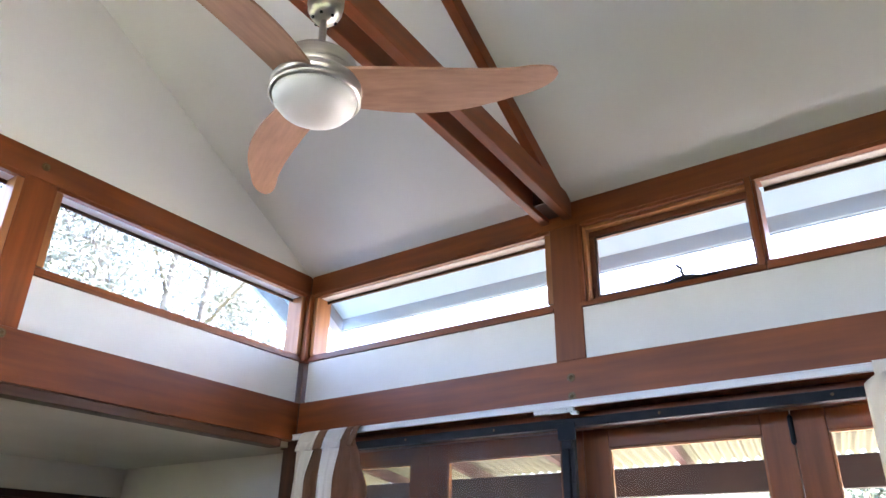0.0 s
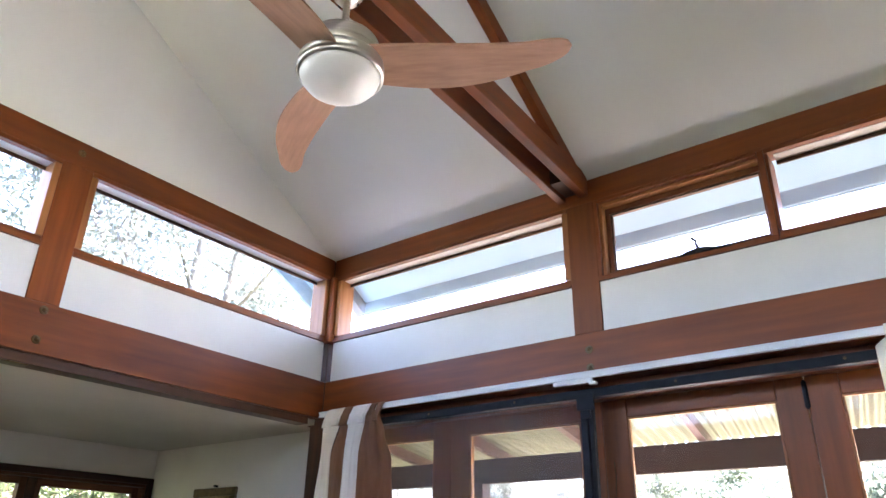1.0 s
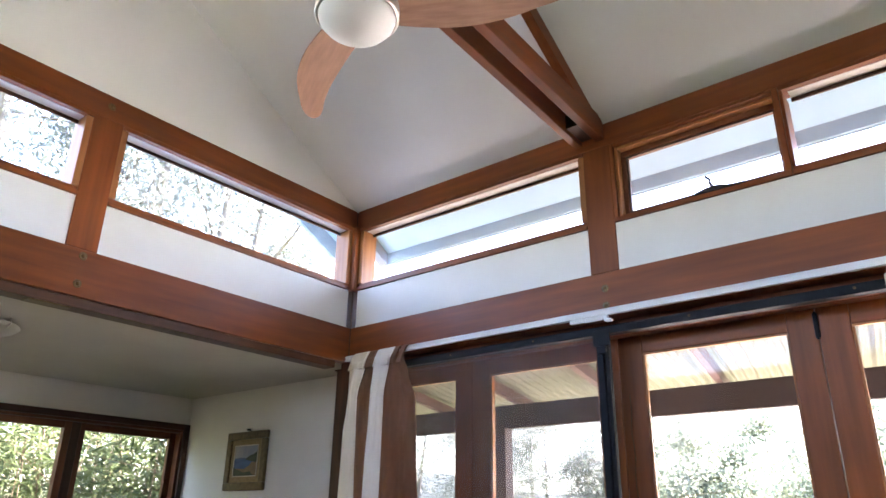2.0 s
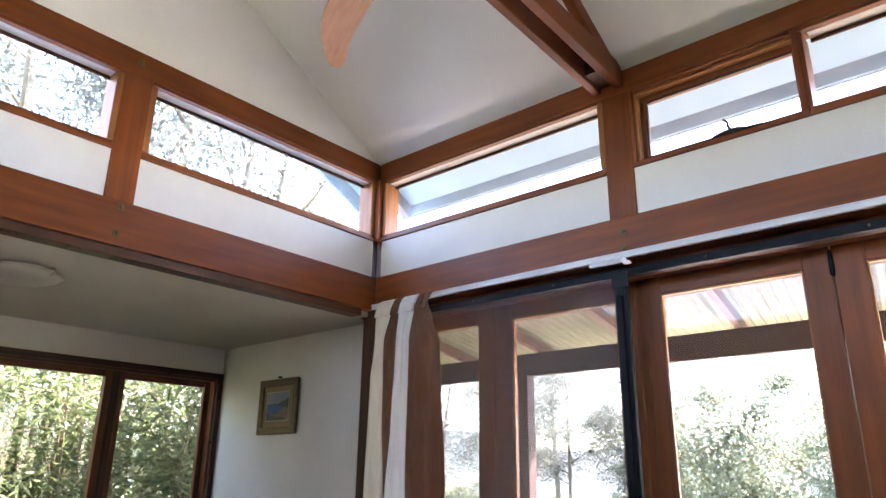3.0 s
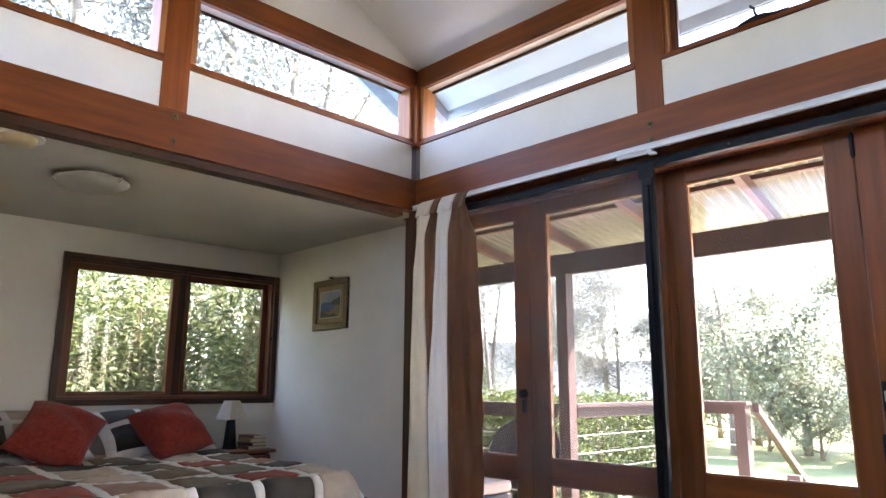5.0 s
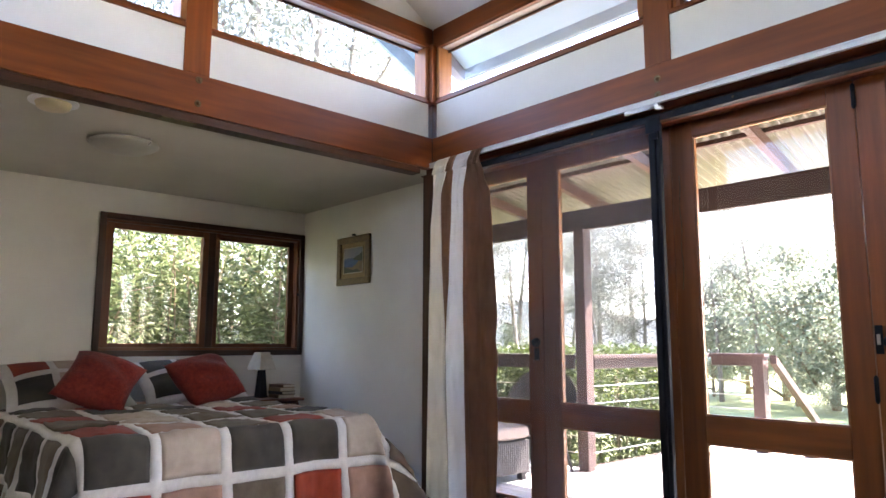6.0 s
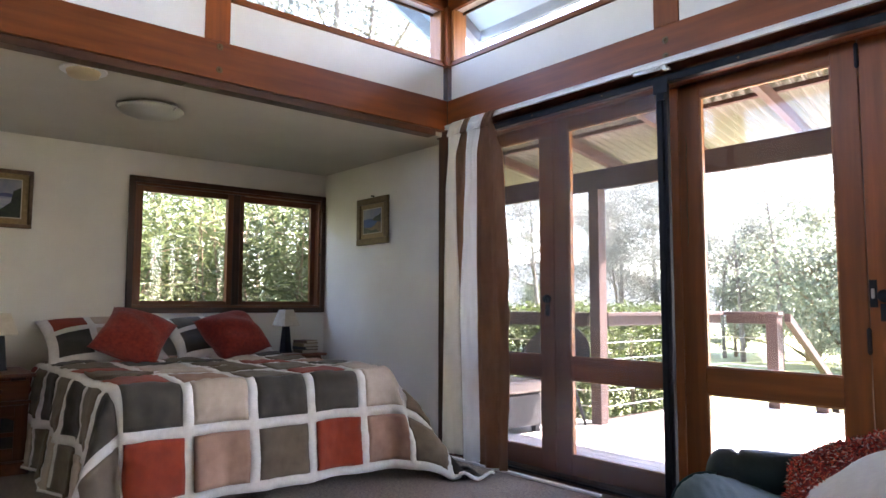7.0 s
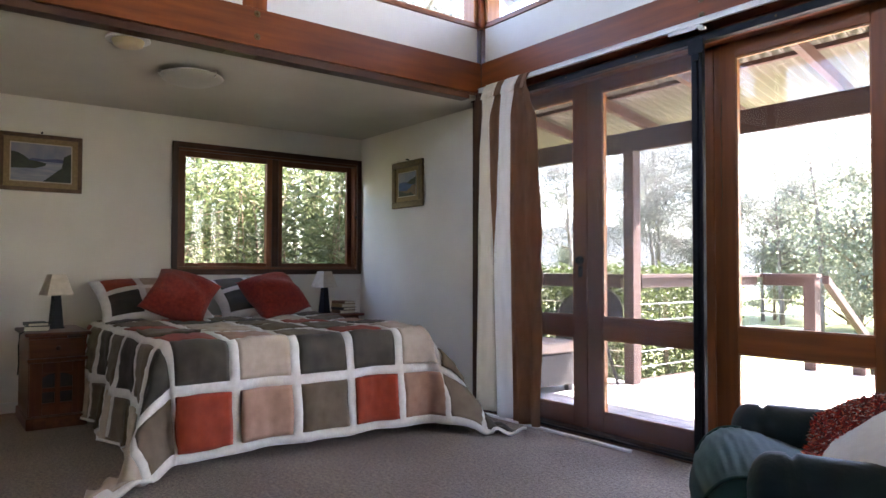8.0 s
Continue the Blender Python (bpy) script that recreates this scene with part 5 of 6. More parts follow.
def waterfall_seat():
    """T-shaped cushion whose front rolls over and down, puckered along its piped rims."""
    outline = [(-0.60, 0.40), (-0.40, 0.405), (-0.20, 0.415), (-0.08, 0.445), (0.0, 0.468), (0.05, 0.475), (0.095, 0.464), (0.132, 0.430), (0.152, 0.385), (0.156, 0.335), (0.142, 0.295), (0.11, 0.28)]
    fine = []
    for a, b, c, d in zip([outline[0]] + outline, outline, outline[1:], outline[2:] + [outline[-1]]):
        for k in range(9):
            t = k / 9
            fine.append(tuple(0.5 * ((2 * b[i]) + (c[i] - a[i]) * t + (2 * a[i] - 5 * b[i] + 4 * c[i] - d[i]) * t * t + (3 * b[i] - a[i] - 3 * c[i] + d[i]) * t ** 3) for i in (0, 1)))
    fine.append(outline[-1])
    half, ny = 0.238, 64
    bm = bmesh.new()
    rows = []
    for q, (x, z) in enumerate(fine):
        x0, z0 = fine[max(0, q - 1)]
        x1, z1 = fine[min(len(fine) - 1, q + 1)]
        nrm = Vector((z0 - z1, 0, x1 - x0)).normalized()
        row = []
        for i in range(ny + 1):
            u = 2 * i / ny - 1
            y = half * u if u < 0 else 0.302 * u
            rim = 1 - abs(u)
            puff = 0.026 * (1 - u * u) ** 0.7 - 0.010
            seam = 0.0050 * math.exp(-rim / 0.16) * noise.noise(Vector((q * 0.55, (1 if u > 0 else 7), rim * 2)))
            wrinkle = 0.0045 * noise.noise(Vector((q * 0.30 + 0.9 * u, u * 1.3, 2.0))) + 0.0022 * noise.noise(Vector((q * 0.75 - u, u * 2.0, 9.0)))
            row.append(bm.verts.new(Vector((x, y, z)) + nrm * (puff + seam + wrinkle)))
        rows.append(row)
    for a, b in zip(rows, rows[1:]):
        for i in range(ny):
            bm.faces.new((a[i], b[i], b[i + 1], a[i + 1]))
    for side in (0, ny):
        low = [bm.verts.new((v.co.x * 0.94, v.co.y * 1.02, max(0.27, v.co.z - 0.13))) for v in (r[side] for r in rows)]
        for k in range(len(rows) - 1):
            bm.faces.new((rows[k][side], rows[k + 1][side], low[k + 1], low[k]))
    bmesh.ops.recalc_face_normals(bm, faces=bm.faces)
    seat = part("seat_cushion", bm, sheen_painted_green, chair, "dark green puffed seat cushion with a rolled front", True)
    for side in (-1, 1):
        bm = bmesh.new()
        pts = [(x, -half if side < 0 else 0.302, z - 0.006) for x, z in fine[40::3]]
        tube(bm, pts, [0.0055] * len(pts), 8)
        part("piping", bm, sheen_painted_green, seat, smooth=True)


waterfall_seat()
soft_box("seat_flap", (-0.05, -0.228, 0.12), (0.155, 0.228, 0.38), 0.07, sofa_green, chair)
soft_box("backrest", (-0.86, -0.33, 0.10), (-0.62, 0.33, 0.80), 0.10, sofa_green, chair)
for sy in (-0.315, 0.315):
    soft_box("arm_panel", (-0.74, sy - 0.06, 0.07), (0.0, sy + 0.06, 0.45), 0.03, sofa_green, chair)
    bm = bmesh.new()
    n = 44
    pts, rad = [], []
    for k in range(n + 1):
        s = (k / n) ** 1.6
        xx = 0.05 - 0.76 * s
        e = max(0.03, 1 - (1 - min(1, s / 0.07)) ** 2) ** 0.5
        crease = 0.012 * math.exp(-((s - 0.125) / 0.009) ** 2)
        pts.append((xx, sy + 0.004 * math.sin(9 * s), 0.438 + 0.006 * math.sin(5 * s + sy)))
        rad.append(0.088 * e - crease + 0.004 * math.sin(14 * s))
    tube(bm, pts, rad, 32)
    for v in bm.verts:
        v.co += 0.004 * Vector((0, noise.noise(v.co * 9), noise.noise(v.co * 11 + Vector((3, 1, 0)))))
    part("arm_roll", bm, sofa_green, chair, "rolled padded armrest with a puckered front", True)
for x in (-0.66, 0.0):
    for y in (-0.22, 0.18):
        box("foot", (x, y, 0.0), (x + 0.05, y + 0.05, 0.075), dark_wood, chair)
chair.matrix_world = CH
knit_cushion = pillow("knit_cushion", 0.43, 0.43, 0.12, knit_red, Matrix.Translation((-0.045, -0.053, -0.035)) @ CH @ Matrix.Translation((-0.385, -0.05, 0.565)) @ Matrix.Rotation(radians(12), 4, "Z") @ Matrix.Rotation(radians(-66), 4, "Y") @ pose(0, 0, 0, 90, 0, 90) @ pose(0, 0, 0, 0, 0, -28),
       "red flecked knitted cushion on the armchair", "cushion", "cushions on the armchair", n=64, knobbly=0.010)
pillow("white_cushion", 0.42, 0.40, 0.14, cloth_white, CH @ Matrix.Translation((-0.285, 0.155, 0.525)) @ Matrix.Rotation(radians(-6), 4, "Z") @ Matrix.Rotation(radians(-60), 4, "Y") @ pose(0, 0, 0, 90, 0, 90) @ pose(0, 0, 0, 0, 0, -10),
       "plain white cushion on the armchair", "cushion", "cushions on the armchair")

# ---- outside: ground, deck, veranda ----
GROUND = -0.65
bm = bmesh.new()
n = 48
vs = [[bm.verts.new((r * math.cos(2 * math.pi * k / n), r * math.sin(2 * math.pi * k / n), GROUND - 0.0)) for k in range(n)] for r in (6, 14, 30, 70, 200, 700, 3000)]
bm.faces.new(vs[0])
for a, b in zip(vs, vs[1:]):
    for k in range(n):
        bm.faces.new((a[k], a[(k + 1) % n], b[(k + 1) % n], b[k]))
struct(link_bm("ground", bm, grass), "sunlit mown lawn reaching the lake", "lawn")
bm = bmesh.new()
prism(bm, [(-400, 40), (-120, 34), (-40, 42), (-10, 52), (40, 60), (400, 70), (400, 330), (-400, 330)], 2, GROUND + 0.004, GROUND + 0.03)
struct(link_bm("water", bm, lake), "pale still lake beyond the lawn", "lake")
bm = bmesh.new()
prev = None
for k in range(61):
    a = radians(35 + 130 * k / 60)
    r = 380
    h = 16 + 9 * math.sin(3.1 * a + 1) + 6 * math.sin(8.3 * a) + 3 * math.sin(23 * a)
    cur = (bm.verts.new((r * math.cos(a), r * math.sin(a), GROUND)), bm.verts.new((1.12 * r * math.cos(a), 1.12 * r * math.sin(a), h)))
    if prev:
        bm.faces.new((prev[0], cur[0], cur[1], prev[1]))
    prev = cur
struct(link_bm("backdrop", bm, hill_mat, smooth=True), "low wooded hills across the lake", "hills")

deck = struct(thing("deck"), "timber deck outside the glass doors, paled for bounce light", "deck")
box("bearer", (-2.6, 0.26, -0.30), (6.0, 0.36, -0.045), deck_wood, deck)
box("bearer", (-2.6, 1.70, -0.30), (6.0, 1.80, -0.045), deck_wood, deck)
box("bearer", (-0.22, 3.70, -0.30), (6.0, 3.80, -0.045), deck_wood, deck)
for x in (-0.1, 2.4, 5.6):
    box("stump", (x, 3.66, GROUND), (x + 0.1, 3.76, -0.30), deck_wood, deck)
    box("stump", (x, 1.70, GROUND), (x + 0.1, 1.80, -0.30), deck_wood, deck)
box("fascia", (-0.26, 1.86, -0.25), (-0.225, 3.87, -0.004), deck_wood, deck)
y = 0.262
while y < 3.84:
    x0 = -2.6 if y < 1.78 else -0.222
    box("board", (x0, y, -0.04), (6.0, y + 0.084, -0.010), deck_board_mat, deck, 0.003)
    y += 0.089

# veranda frame and roof
ver = struct(thing("veranda_roof"), "corrugated veranda roof on brown timber rafters", "veranda")
box("beam", (-3.2, 1.80, 1.942), (6.2, 1.845, 2.118), deck_wood, ver, 0.004)
box("fascia_beam", (-3.2, 1.846, 1.95), (6.2, 1.88, 2.05), deck_wood, ver, 0.004)
FALL, DRIFT = 0.086, 0.151      # the rafters fall outwards and run a little askew


def skewed(name, x, y0, y1, z, width, depth, mat):
    """A rafter whose lower face passes (x, 1.8, z), running askew over the beam."""
    bm = bmesh.new()
    ends = []
    for y in (y0, y1):
        cx, cz = x + DRIFT * (1.8 - y), z + FALL * (1.8 - y)
        ends.append([bm.verts.new(p) for p in ((cx, y, cz), (cx + width, y, cz), (cx + width, y, cz + depth), (cx, y, cz + depth))])
    bm.faces.new(ends[0])
    bm.faces.new(ends[1][::-1])
    for k in range(4):
        bm.faces.new((ends[0][k], ends[1][k], ends[1][(k + 1) % 4], ends[0][(k + 1) % 4]))
    return part(name, bm, mat, ver)


def roof_z(y):
    return 2.118 + 0.078 + FALL * (1.8 - y)


for k in range(11):
    skewed("rafter", 1.497 + 0.77 * (k - 5), 0.25, 2.30, 2.119, 0.045, 0.076, rafter_wood)
box("batten", (-3.2, 1.212, roof_z(1.23) + 0.001), (6.2, 1.25, roof_z(1.23) + 0.032), rafter_wood, ver, 0.002)
for s in range(12):
    x0, x1 = -3.3 + 0.79 * s, -3.3 + 0.79 * (s + 1) + 0.03
    bm = bmesh.new()
    n = 88
    top_, low = [], []
    for k in range(n + 1):
        x = x0 + (x1 - x0) * k / n
        wz = 0.017 * math.sin(2 * math.pi * x / 0.076) + 0.0012 * (s % 2) + 0.052
        top_.append(bm.verts.new((x + DRIFT * 1.55, 0.252, roof_z(0.252) + wz)))
        low.append(bm.verts.new((x - DRIFT * 0.56, 2.36, roof_z(2.36) + wz)))
    for k in range(n):
        bm.faces.new((top_[k], top_[k + 1], low[k + 1], low[k]))
    p = part("roof_sheet", bm, roof_sheet, ver, smooth=True)
post = struct(thing("veranda_post"), "tall brown timber veranda post on the deck", "post")
box("shaft", (-0.20, 1.735, -0.010), (-0.10, 1.835, 1.941), deck_wood, post, 0.004)
post = struct(thing("veranda_post"), "tall brown timber veranda post on the deck", "post")
box("shaft", (4.2, 1.735, -0.010), (4.3, 1.835, 1.941), deck_wood, post, 0.004)


# railings with wires
def railing(name, p, q, posts):
    ob = struct(thing(name), "brown timber deck railing strung with thin steel wires", "railing")
    p, q = Vector((*p, 0)), Vector((*q, 0))
    d = (q - p).normalized()
    s = Vector((-d.y, d.x, 0))

    def along(nm, a, b, half, z0, z1, mats, bevel=0.003):
        cs = [p + d * a - s * half, p + d * b + s * half]
        lo = (min(c.x for c in cs), min(c.y for c in cs), z0)
        hi = (max(c.x for c in cs), max(c.y for c in cs), z1)
        return box(nm, lo, hi, mats, ob, bevel)
    length = (q - p).length
    along("top_rail", 0, length, 0.055, 0.872, 0.905, deck_wood)
    along("apron_rail", 0.05, length - 0.05, 0.02, 0.79, 0.871, deck_wood)
    for a in posts:
        along("post", a - 0.055, a + 0.055, 0.055, -0.010, 0.871, deck_wood)
    for z in (0.12, 0.25, 0.38, 0.51, 0.65):
        bm = bmesh.new()
        tube(bm, [p + Vector((0, 0, z)), q + Vector((0, 0, z))], [0.004, 0.004], 6)
        part("wire", bm, nickel, ob)
    return ob


railing("railing_side", (-0.15, 1.84), (-0.15, 3.80), ())
railing("railing_front", (-0.14, 3.80), (0.45, 3.80), (0.52,))
railing("railing_west", (-2.55, 1.79), (-0.21, 1.79), (0.05, 1.2))
steps = struct(thing("deck_steps"), "timber steps with a sloping handrail down to the lawn", "steps")
for k in range(3):
    box("tread", (0.5, 3.86 + 0.27 * k, -0.20 - 0.17 * k), (1.7, 4.13 + 0.27 * k, -0.165 - 0.17 * k), deck_wood, steps)
for x in (0.46, 1.70):
    bm = bmesh.new()
    prism(bm, [(3.84, -0.05), (4.75, GROUND + 0.02), (4.75, GROUND + 0.0), (4.45, GROUND), (3.84, -0.32)], 0, x, x + 0.04)
    part("stringer", bm, deck_wood[1], steps)
bm = bmesh.new()
prism(bm, [(3.82, 0.89), (4.95, 0.12), (4.95, 0.04), (3.82, 0.81)], 0, 0.47, 0.53)
part("handrail", bm, deck_wood[1], steps)
box("newel", (0.735, 3.79, -0.0095), (0.845, 3.86, 0.28), deck_wood, steps)
box("newel", (0.465, 4.85, GROUND), (0.535, 4.92, 0.12), deck_wood, steps)

# upper eave seen through the clerestory
eave = struct(thing("eave"), "pale painted eave with a blue-grey gutter", "eave")
z0, z1, yo = 3.20, 2.985, 0.46
bm = bmesh.new()
prism(bm, [(0.121, z0), (yo, z1), (yo, z1 + 0.02), (0.121, z0 + 0.02)], 0, -0.24, 6.4)
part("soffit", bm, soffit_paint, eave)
bm = bmesh.new()
prism(bm, [(yo, z1 - 0.075), (yo + 0.02, z1 - 0.075), (yo + 0.02, z1 + 0.06), (yo, z1 + 0.06)], 0, -0.24, 6.4)
part("fascia", bm, gutter_paint, eave)
bm = bmesh.new()
edge = []
for k in range(12):
    x = -0.26 + 6.66 * k / 11
    w = 0.0
    edge.append((bm.verts.new((x, yo + 0.021, z1 - 0.082 + w)), bm.verts.new((x, yo + 0.021, z1 + 0.05)), bm.verts.new((x, 0.0, 3.33 + w))))
for a, b in zip(edge, edge[1:]):
    bm.faces.new((a[0], b[0], b[1], a[1]))
    bm.faces.new((a[1], b[1], b[2], a[2]))
part("gutter", bm, gutter_paint, eave, "pale blue-grey gutter")
bm = bmesh.new()
prism(bm, [(0.121, z0 - 0.09), (yo, z1 - 0.09), (yo, z1 - 0.002), (0.121, z0 - 0.002)], 0, -0.24, -0.17)
part("rafter_end", bm, fascia_metal, eave)
bm = bmesh.new()
prism(bm, [(0.46, 2.885), (RIDGE, 4.02), (RIDGE, 4.20), (0.46, 3.05)], 0, -0.55, -0.52)
part("barge_board", bm, gutter_paint, eave, "pale grey barge board along the gable")
bm = bmesh.new()
prism(bm, [(0.44, 3.02), (RIDGE, 4.15), (RIDGE, 4.17), (0.44, 3.04)], 0, -0.519, -0.262)
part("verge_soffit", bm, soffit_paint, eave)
bm = bmesh.new()
prism(bm, [(0.0, 3.30), (RIDGE, 4.30), (SOUTH - T, 3.30), (SOUTH - T, 3.22), (RIDGE, 4.22), (0.0, 3.22)], 0, -0.40, 6.5)
part("roof", bm, fascia_metal, eave)
# unseen south eave, added to trim the sky light through the high windows
bm = bmesh.new()
yo = 0.26
z1 = 3.10
prism(bm, [(SOUTH - T, z0), (SOUTH - yo, z1), (SOUTH - yo, z1 + 0.02), (SOUTH - T, z0 + 0.02)], 0, -0.36, 6.4)
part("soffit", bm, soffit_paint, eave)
box("fascia", (-0.36, SOUTH - yo - 0.02, z1 - 0.075), (6.4, SOUTH - yo, z1 + 0.06), gutter_paint, eave, 0.003)
bm = bmesh.new()
prism(bm, [(SOUTH, 3.30), (SOUTH - yo - 0.02, z1 + 0.05), (SOUTH - yo - 0.02, z1 + 0.065), (SOUTH, 3.32)], 0, -0.40, 6.5)
part("roof", bm, fascia_metal, eave)
bm = bmesh.new()
add_box(bm, (-2.2, -3.45, ALC_CEIL + 0.14), (-0.13, 0.30, ALC_CEIL + 0.17))
part("lean_to_roof", bm, fascia_metal, eave)


# ---- deck furniture ----
ottoman = thing("wicker_ottoman", (-0.52, 0.87, -0.010))
tagged(ottoman, "dark wicker ottoman with a cushion on the deck, darkened as shade", "ottoman")
soft_box("base", (-0.30, -0.30, 0.05), (0.30, 0.30, 0.30), 0.025, wicker, ottoman)
soft_box("seat_pad", (-0.305, -0.305, 0.30), (0.305, 0.305, 0.395), 0.035, shaded_outdoor_pad, ottoman, 0.02, "seat cushion darkened to stand for shade")
for k in range(28):
    box("woven_rib", (-0.288 + 0.0207 * k, -0.304, 0.06), (-0.270 + 0.0207 * k, -0.2985, 0.29), wicker, ottoman, 0.003)
    box("woven_rib", (0.2985, -0.288 + 0.0207 * k, 0.06), (0.304, -0.270 + 0.0207 * k, 0.29), wicker, ottoman, 0.003)
for x in (-0.28, 0.23):
    for y in (-0.28, 0.23):
        box("foot", (x, y, 0.0), (x + 0.05, y + 0.05, 0.055), black_metal, ottoman)
rc = thing("round_wicker_chair", (-0.33, 1.50, -0.010))
tagged(rc, "round-backed dark wicker chair standing on the deck", "chair")
bm = bmesh.new()
lathe(bm, [(0, 0.0), (0.12, 0.01), (0.22, 0.06), (0.29, 0.15), (0.30, 0.165), (0.285, 0.155), (0.21, 0.075), (0.11, 0.025), (0, 0.015)], 36)
bm.transform(Matrix.Translation((0, 0, 0.50)) @ Matrix.Rotation(radians(62), 4, (1, 0.3, 0)) @ Matrix.Translation((0, 0, -0.05)))
part("bowl", bm, wicker, rc, "dark woven bowl seat", True)
for a in (45, 135, 225, 315):
    c, s_ = math.cos(radians(a)), math.sin(radians(a))
    bm = bmesh.new()
    tube(bm, [(0.08 * c, 0.08 * s_, 0.42), (0.2 * c, 0.2 * s_, 0.0)], [0.014, 0.012], 8)
    part("leg", bm, black_metal, rc)


# ---- planting ----
def leaf_mesh(name, centres, length, width, seed, mat, parent, droop=0.3):
    """Many small folded leaves round the given centres, each with its own lie."""
    g = np.random.default_rng(seed)
    n = len(centres)
    d = g.normal(size=(n, 3))
    d[:, 2] = d[:, 2] * 0.6 - droop
    d /= np.linalg.norm(d, axis=1, keepdims=True)
    e = np.cross(d, g.normal(size=(n, 3)))
    e /= np.linalg.norm(e, axis=1, keepdims=True)
    l = length * g.uniform(0.6, 1.3, (n, 1))
    w = width * g.uniform(0.7, 1.3, (n, 1))
    c = np.asarray(centres)
    nrm = np.cross(d, e)
    v = np.stack([c, c + d * l * 0.45 + e * w + nrm * w * 0.3, c + d * l - nrm * w * 0.2, c + d * l * 0.45 - e * w + nrm * w * 0.3], 1).reshape(-1, 3)
    me = bpy.data.meshes.new(name)
    me.vertices.add(4 * n)
    me.vertices.foreach_set("co", v.ravel())
    me.loops.add(4 * n)
    me.loops.foreach_set("vertex_index", np.arange(4 * n))
    me.polygons.add(n)
    me.polygons.foreach_set("loop_start", np.arange(n) * 4)
    me.update(calc_edges=True)
    me.validate()
    me.materials.append(mat)
    ob = new(name, me)
    if parent:
        ob.parent = parent
    return ob


def tree(seed, height, spread, leaves, leaf_len, leaf_w, low, mat, wood, label, trunk_r, category="tree", clump=0.55):
    """Tapered leaning trunk, forking limbs and leaves in loose clumps round the twigs."""
    rnd = random.Random(seed)
    ob = thing("tree" if category == "tree" else "shrub")
    tagged(ob, label, category)
    bm = bmesh.new()
    lean = Vector((rnd.uniform(-0.1, 0.1), rnd.uniform(-0.1, 0.1), 0)) * height
    pts = [Vector((0, 0, 0)) + lean * (s * s) + Vector((math.sin(5 * s + seed) * 0.02 * height * s, math.cos(4 * s + seed) * 0.02 * height * s, height * 0.92 * s)) for s in [k / 9 for k in range(10)]]
    tube(bm, pts, [trunk_r * (1 - 0.85 * k / 9) for k in range(10)], 10)
    ends = []
    for k in range(11):
        s = low + (0.97 - low) * k / 10
        i = min(8, int(s * 9))
        base = pts[i].lerp(pts[i + 1], s * 9 - i)
        ang = rnd.uniform(0, 6.28)
        ln = spread * rnd.uniform(0.55, 1.1) * (1.15 - 0.55 * s)
        up = rnd.uniform(0.3, 0.9)
        tip = base + Vector((math.cos(ang) * ln, math.sin(ang) * ln, up * ln))
        mid = base.lerp(tip, 0.5) + Vector((0, 0, -0.08 * ln))
        r0 = trunk_r * (1 - 0.85 * s) * 0.55
        tube(bm, [base, mid, tip], [r0, r0 * 0.6, r0 * 0.2], 6)
        for q in range(10):
            a2 = ang + rnd.uniform(-1.9, 1.9)
            st = base.lerp(tip, rnd.uniform(0.45, 1.0))
            l2 = ln * rnd.uniform(0.2, 0.55)
            t2 = st + Vector((math.cos(a2) * l2, math.sin(a2) * l2, rnd.uniform(0.0, 0.8) * l2))
            tube(bm, [st, t2], [r0 * 0.3, r0 * 0.1], 5)
            ends.append((t2, l2))
            ends.append((st.lerp(t2, 0.5), l2 * 0.7))
    part("trunk", bm, wood, ob, smooth=True)
    g = np.random.default_rng(seed)
    pick = g.integers(0, len(ends), leaves)
    cs = np.array([tuple(e[0]) for e in ends])[pick]
    rad = np.array([e[1] for e in ends])[pick][:, None] * clump
    cs = cs + g.normal(size=(leaves, 3)) * rad * np.array([1, 1, 0.75])
    leaf_mesh("crown", cs, leaf_len, leaf_w, seed + 1, mat, ob)
    return ob


gums = [tree(21, 13.0, 3.6, 15000, 0.17, 0.026, 0.42, gum_leaf, bark, "tall pale-barked gum tree with sparse drooping leaves", 0.20, "tree", 0.95),
        tree(35, 10.5, 3.2, 15000, 0.16, 0.026, 0.35, gum_leaf, bark, "tall pale-barked gum tree with sparse drooping leaves", 0.16, "tree", 0.95)]
spots = [(-9.2, 5.6, 0.95), (-12.5, 8.0, 1.0), (-9.0, 0.2, 0.95), (-13.5, -2.0, 1.1), (-8.6, 10.4, 0.42), (-9.2, 14.6, 0.45), (-17.0, 13.0, 0.6), (-13.5, 19.0, 0.55), (-22.0, 8.0, 1.1),
         (-9.8, 23.5, 0.5), (-6.8, 24.5, 0.5), (-12.0, 30.0, 0.6), (-4.0, 27.0, 0.5), (-11.2, 17.5, 0.5), (-10.6, 12.6, 0.5), (-7.6, 17.8, 0.4), (-4.6, 15.0, 0.42), (-3.0, 19.5, 0.55), (-6.0, 20.5, 0.6), (-1.0, 20.0, 0.5), (-10.5, 16.5, 0.55), (-8.0, 15.2, 0.48), (-12.0, 21.0, 0.65), (-6.5, 16.8, 0.5)]
for k, (x, y, s) in enumerate(spots):
    c = copy_thing(gums[k % 2], Matrix.Translation((x, y, GROUND)) @ Matrix.Rotation(k * 1.7, 4, "Z") @ Matrix.Scale(s, 4))
for g_ in [o for o in scene.objects if o.parent is None and o.name.startswith("tree")]:
    tagged(g_, group="gum trees round the house")
gums[0].location, gums[0].scale = (-8.6, 3.0, GROUND), (0.8, 0.8, 1.45)
gums[1].location, gums[1].scale = (-8.5, 4.1, GROUND), (0.85, 0.85, 1.7)
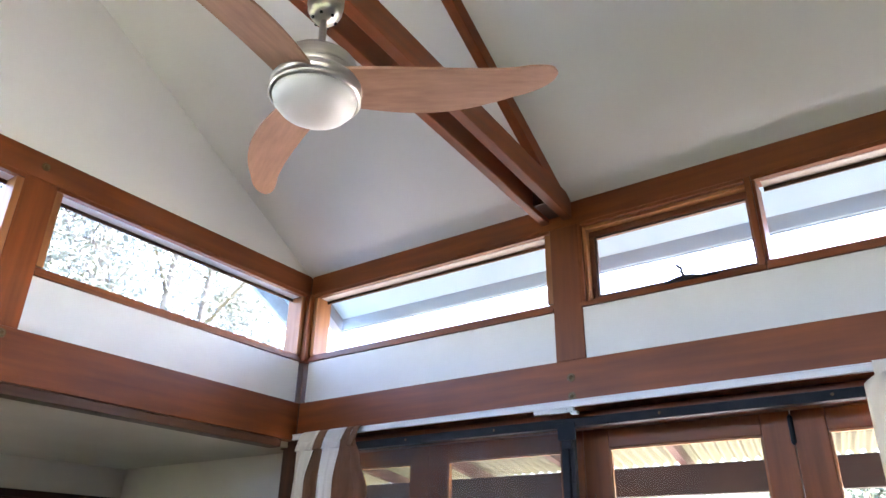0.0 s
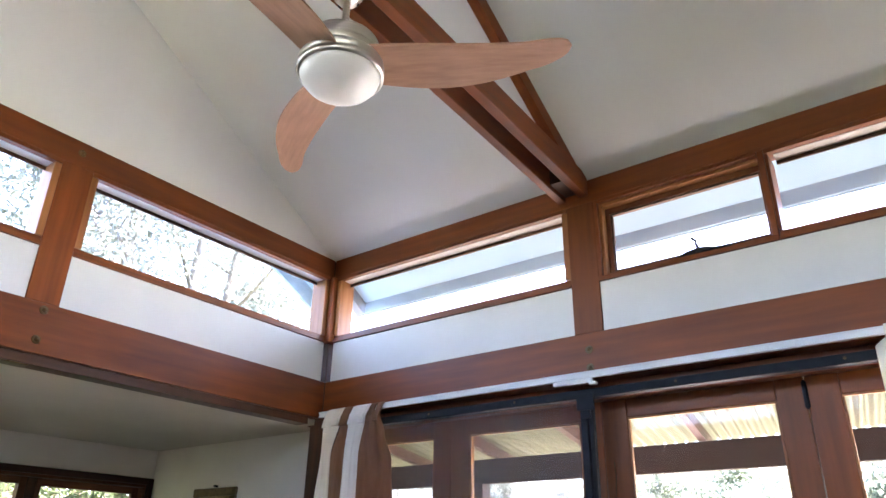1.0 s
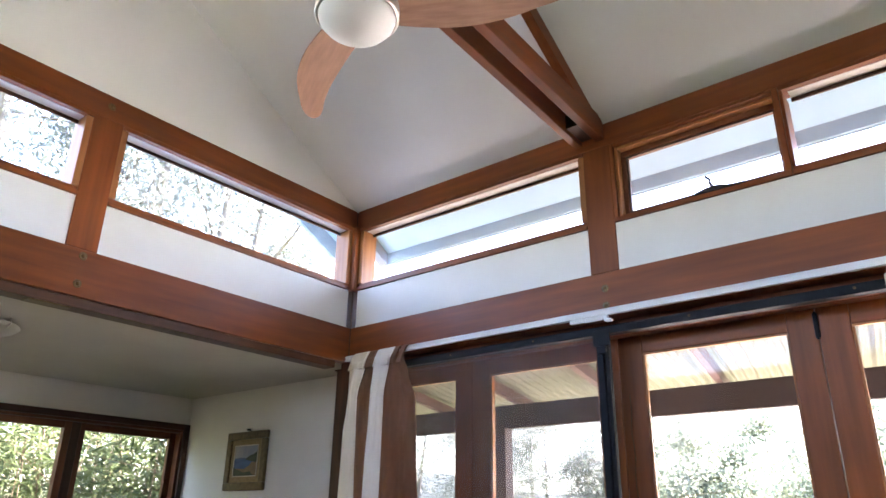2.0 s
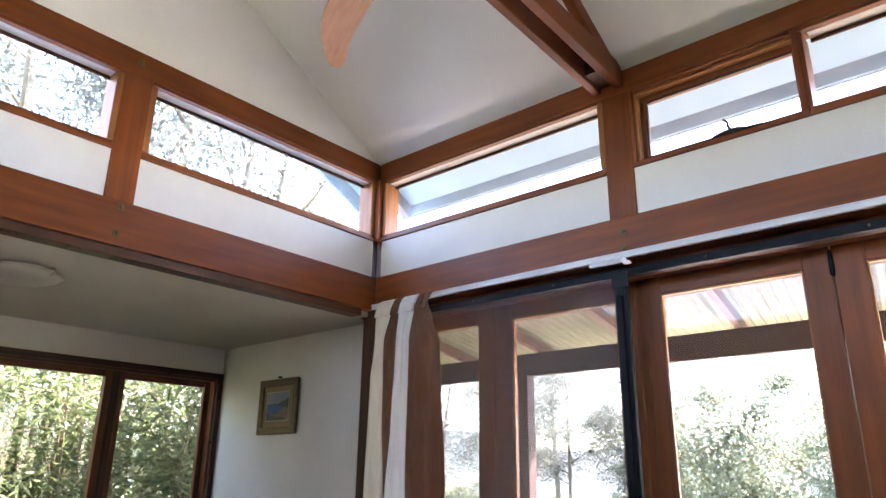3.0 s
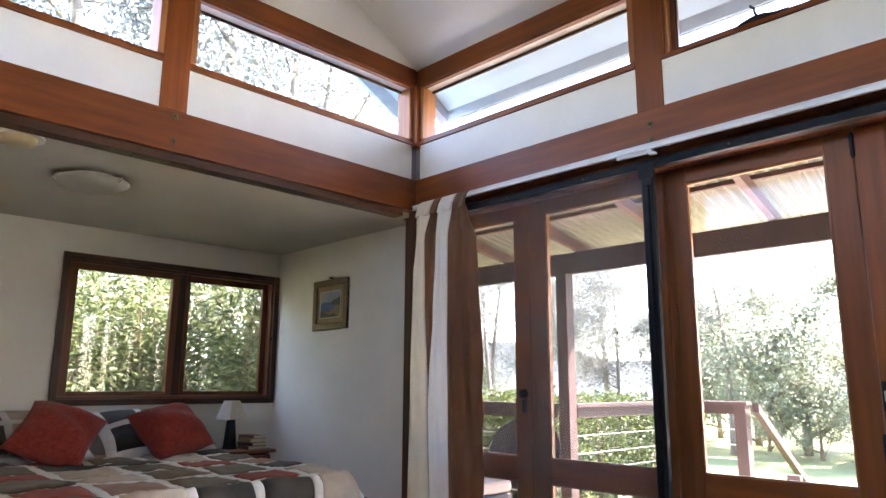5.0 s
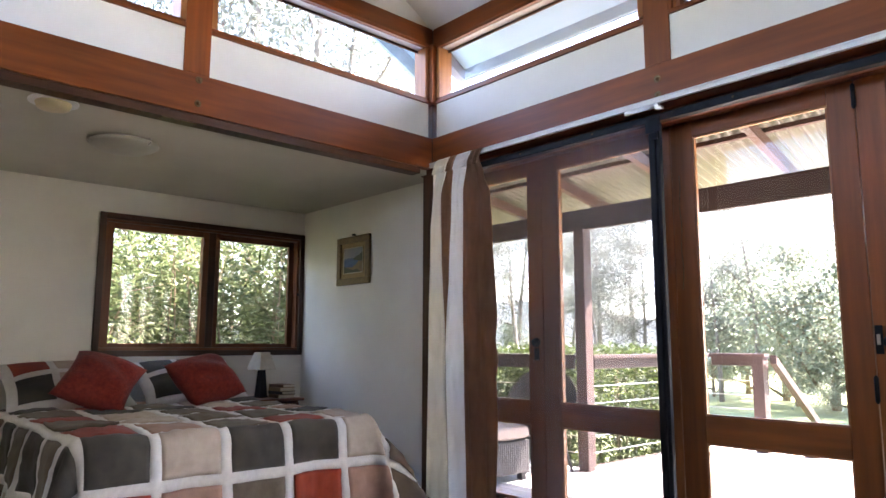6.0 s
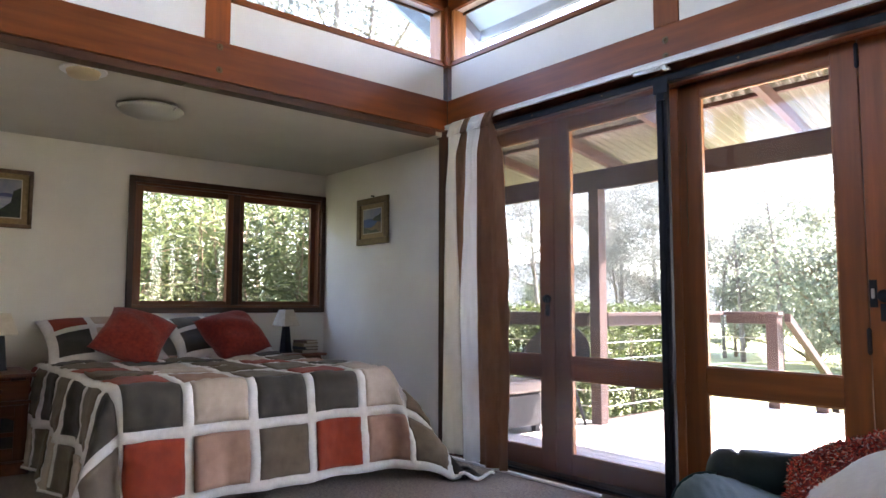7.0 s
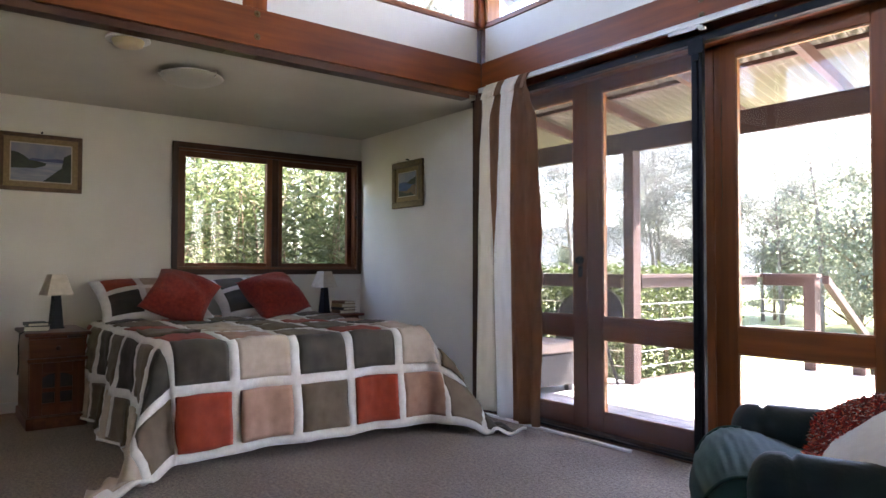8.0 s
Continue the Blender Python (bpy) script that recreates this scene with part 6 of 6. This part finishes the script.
bushes = [tree(52, 4.2, 2.1, 17000, 0.10, 0.030, 0.02, bush_leaf, stem_bark, "broad rounded bush with dense sunlit leaves", 0.12, "bush", 0.85)]
bushes[0].location = (-3.3, 16.4, GROUND)
for k, (x, y, s) in enumerate(((-1.0, 15.4, 0.95), (1.4, 16.5, 1.1), (-5.4, 18.6, 0.9), (0.4, 19.5, 1.3), (-7.4, 20.5, 0.8), (-10.5, 13.0, 0.5), (-9.0, 11.5, 0.4), (-7.6, 18.5, 0.5), (4.5, 15.0, 1.0),
                                   (-6.4, 0.6, 0.5), (-5.9, -4.4, 0.9), (-6.6, 4.6, 0.7), (0.2, -12.5, 1.12), (4.6, -13.2, 1.2), (-4.0, -12.2, 1.1), (-8.2, -0.6, 0.95), (-2.6, 15.2, 0.42), (-0.6, 14.4, 0.45), (-4.4, 16.8, 0.5), (1.0, 15.0, 0.5))):
    copy_thing(bushes[0], Matrix.Translation((x, y, GROUND)) @ Matrix.Rotation(1 + k * 2.1, 4, "Z") @ Matrix.Scale(s, 4))

# narrow-leaved thicket outside the bed window
thick = thing("thicket")
tagged(thick, "dense thicket of slender stems and narrow sunlit leaves", "shrubs", kind="stuff")
rnd = random.Random(77)
bm = bmesh.new()
cents = []
g = np.random.default_rng(5)
for k in range(200):
    x = rnd.uniform(-4.6, -2.9) if k < 110 else rnd.uniform(-7.0, -4.6)
    y = rnd.uniform(-3.2, 2.4)
    h = rnd.uniform(2.2, 3.7) if k < 110 else rnd.uniform(2.8, 4.4)
    dx, dy = rnd.uniform(-0.5, 0.5), rnd.uniform(-0.6, 0.6)
    pts = [Vector((x + dx * s * s, y + dy * s * s, GROUND + h * s)) for s in (0, 0.25, 0.5, 0.75, 1)]
    r = rnd.uniform(0.006, 0.020)
    tube(bm, pts, [r, r * 0.85, r * 0.65, r * 0.45, r * 0.2], 6)
    for q in range(9):
        s = rnd.uniform(0.12, 1.0)
        st = Vector((x + dx * s * s, y + dy * s * s, GROUND + h * s))
        e = st + Vector((rnd.uniform(-0.65, 0.65), rnd.uniform(-0.7, 0.7), rnd.uniform(0.05, 0.4)))
        tube(bm, [st, e], [r * 0.3, r * 0.1], 4)
        m = 72
        f = g.uniform(0.15, 1.05, (m, 1))
        cents.append(np.array(st) * (1 - f) + np.array(e) * f + g.normal(size=(m, 3)) * 0.11)
part("stems", bm, stem_bark, thick)
leaf_mesh("leaves", np.concatenate(cents), 0.135, 0.0095, 6, shrub_leaf, thick, 0.1)


# hedge behind the deck railing
def hedge(name, lo, hi, count, seed):
    ob = thing(name)
    tagged(ob, "clipped leafy hedge beside the deck, bright on top", "hedge", kind="stuff")
    g = np.random.default_rng(seed)
    lo, hi = np.array(lo), np.array(hi)
    u = g.uniform(0, 1, (count, 3))
    ax = g.integers(0, 3, count)
    side = g.integers(0, 2, count)
    depth = np.abs(g.normal(size=count)) * 0.10
    for k in range(3):
        mk = (ax == k) & (g.uniform(0, 1, count) < 0.8)
        u[mk, k] = np.where(side[mk] == 1, 1 - depth[mk], depth[mk])
    leaf_mesh("leaves", lo + u * (hi - lo) + g.normal(size=(count, 3)) * 0.03, 0.048, 0.0125, seed, hedge_leaf, ob, 0.0)
    bm = bmesh.new()
    rnd = random.Random(seed)
    for k in range(22):
        x, y = rnd.uniform(lo[0] + 0.1, hi[0] - 0.1), rnd.uniform(lo[1] + 0.1, hi[1] - 0.1)
        tube(bm, [(x, y, GROUND), (x + rnd.uniform(-0.1, 0.1), y + rnd.uniform(-0.1, 0.1), hi[2] - 0.15)], [0.018, 0.006], 5)
    part("stems", bm, stem_bark, ob)


hedge("hedge", (-1.15, 1.95, GROUND), (-0.45, 4.0, 0.95), 26000, 3)
hedge("hedge", (-4.2, 2.0, GROUND), (-1.2, 2.7, 0.94), 30000, 4)

# loose yarn ends of the knitted cushion
g = np.random.default_rng(12)
skin = np.array([tuple(v.co) for v in knit_cushion.children[0].data.vertices])
pick = skin[g.integers(0, len(skin), 16000)] + g.normal(size=(16000, 3)) * 0.002
leaf_mesh("shaggy_yarn_cover", pick, 0.014, 0.0019, 13, yarn, knit_cushion, 0.0)
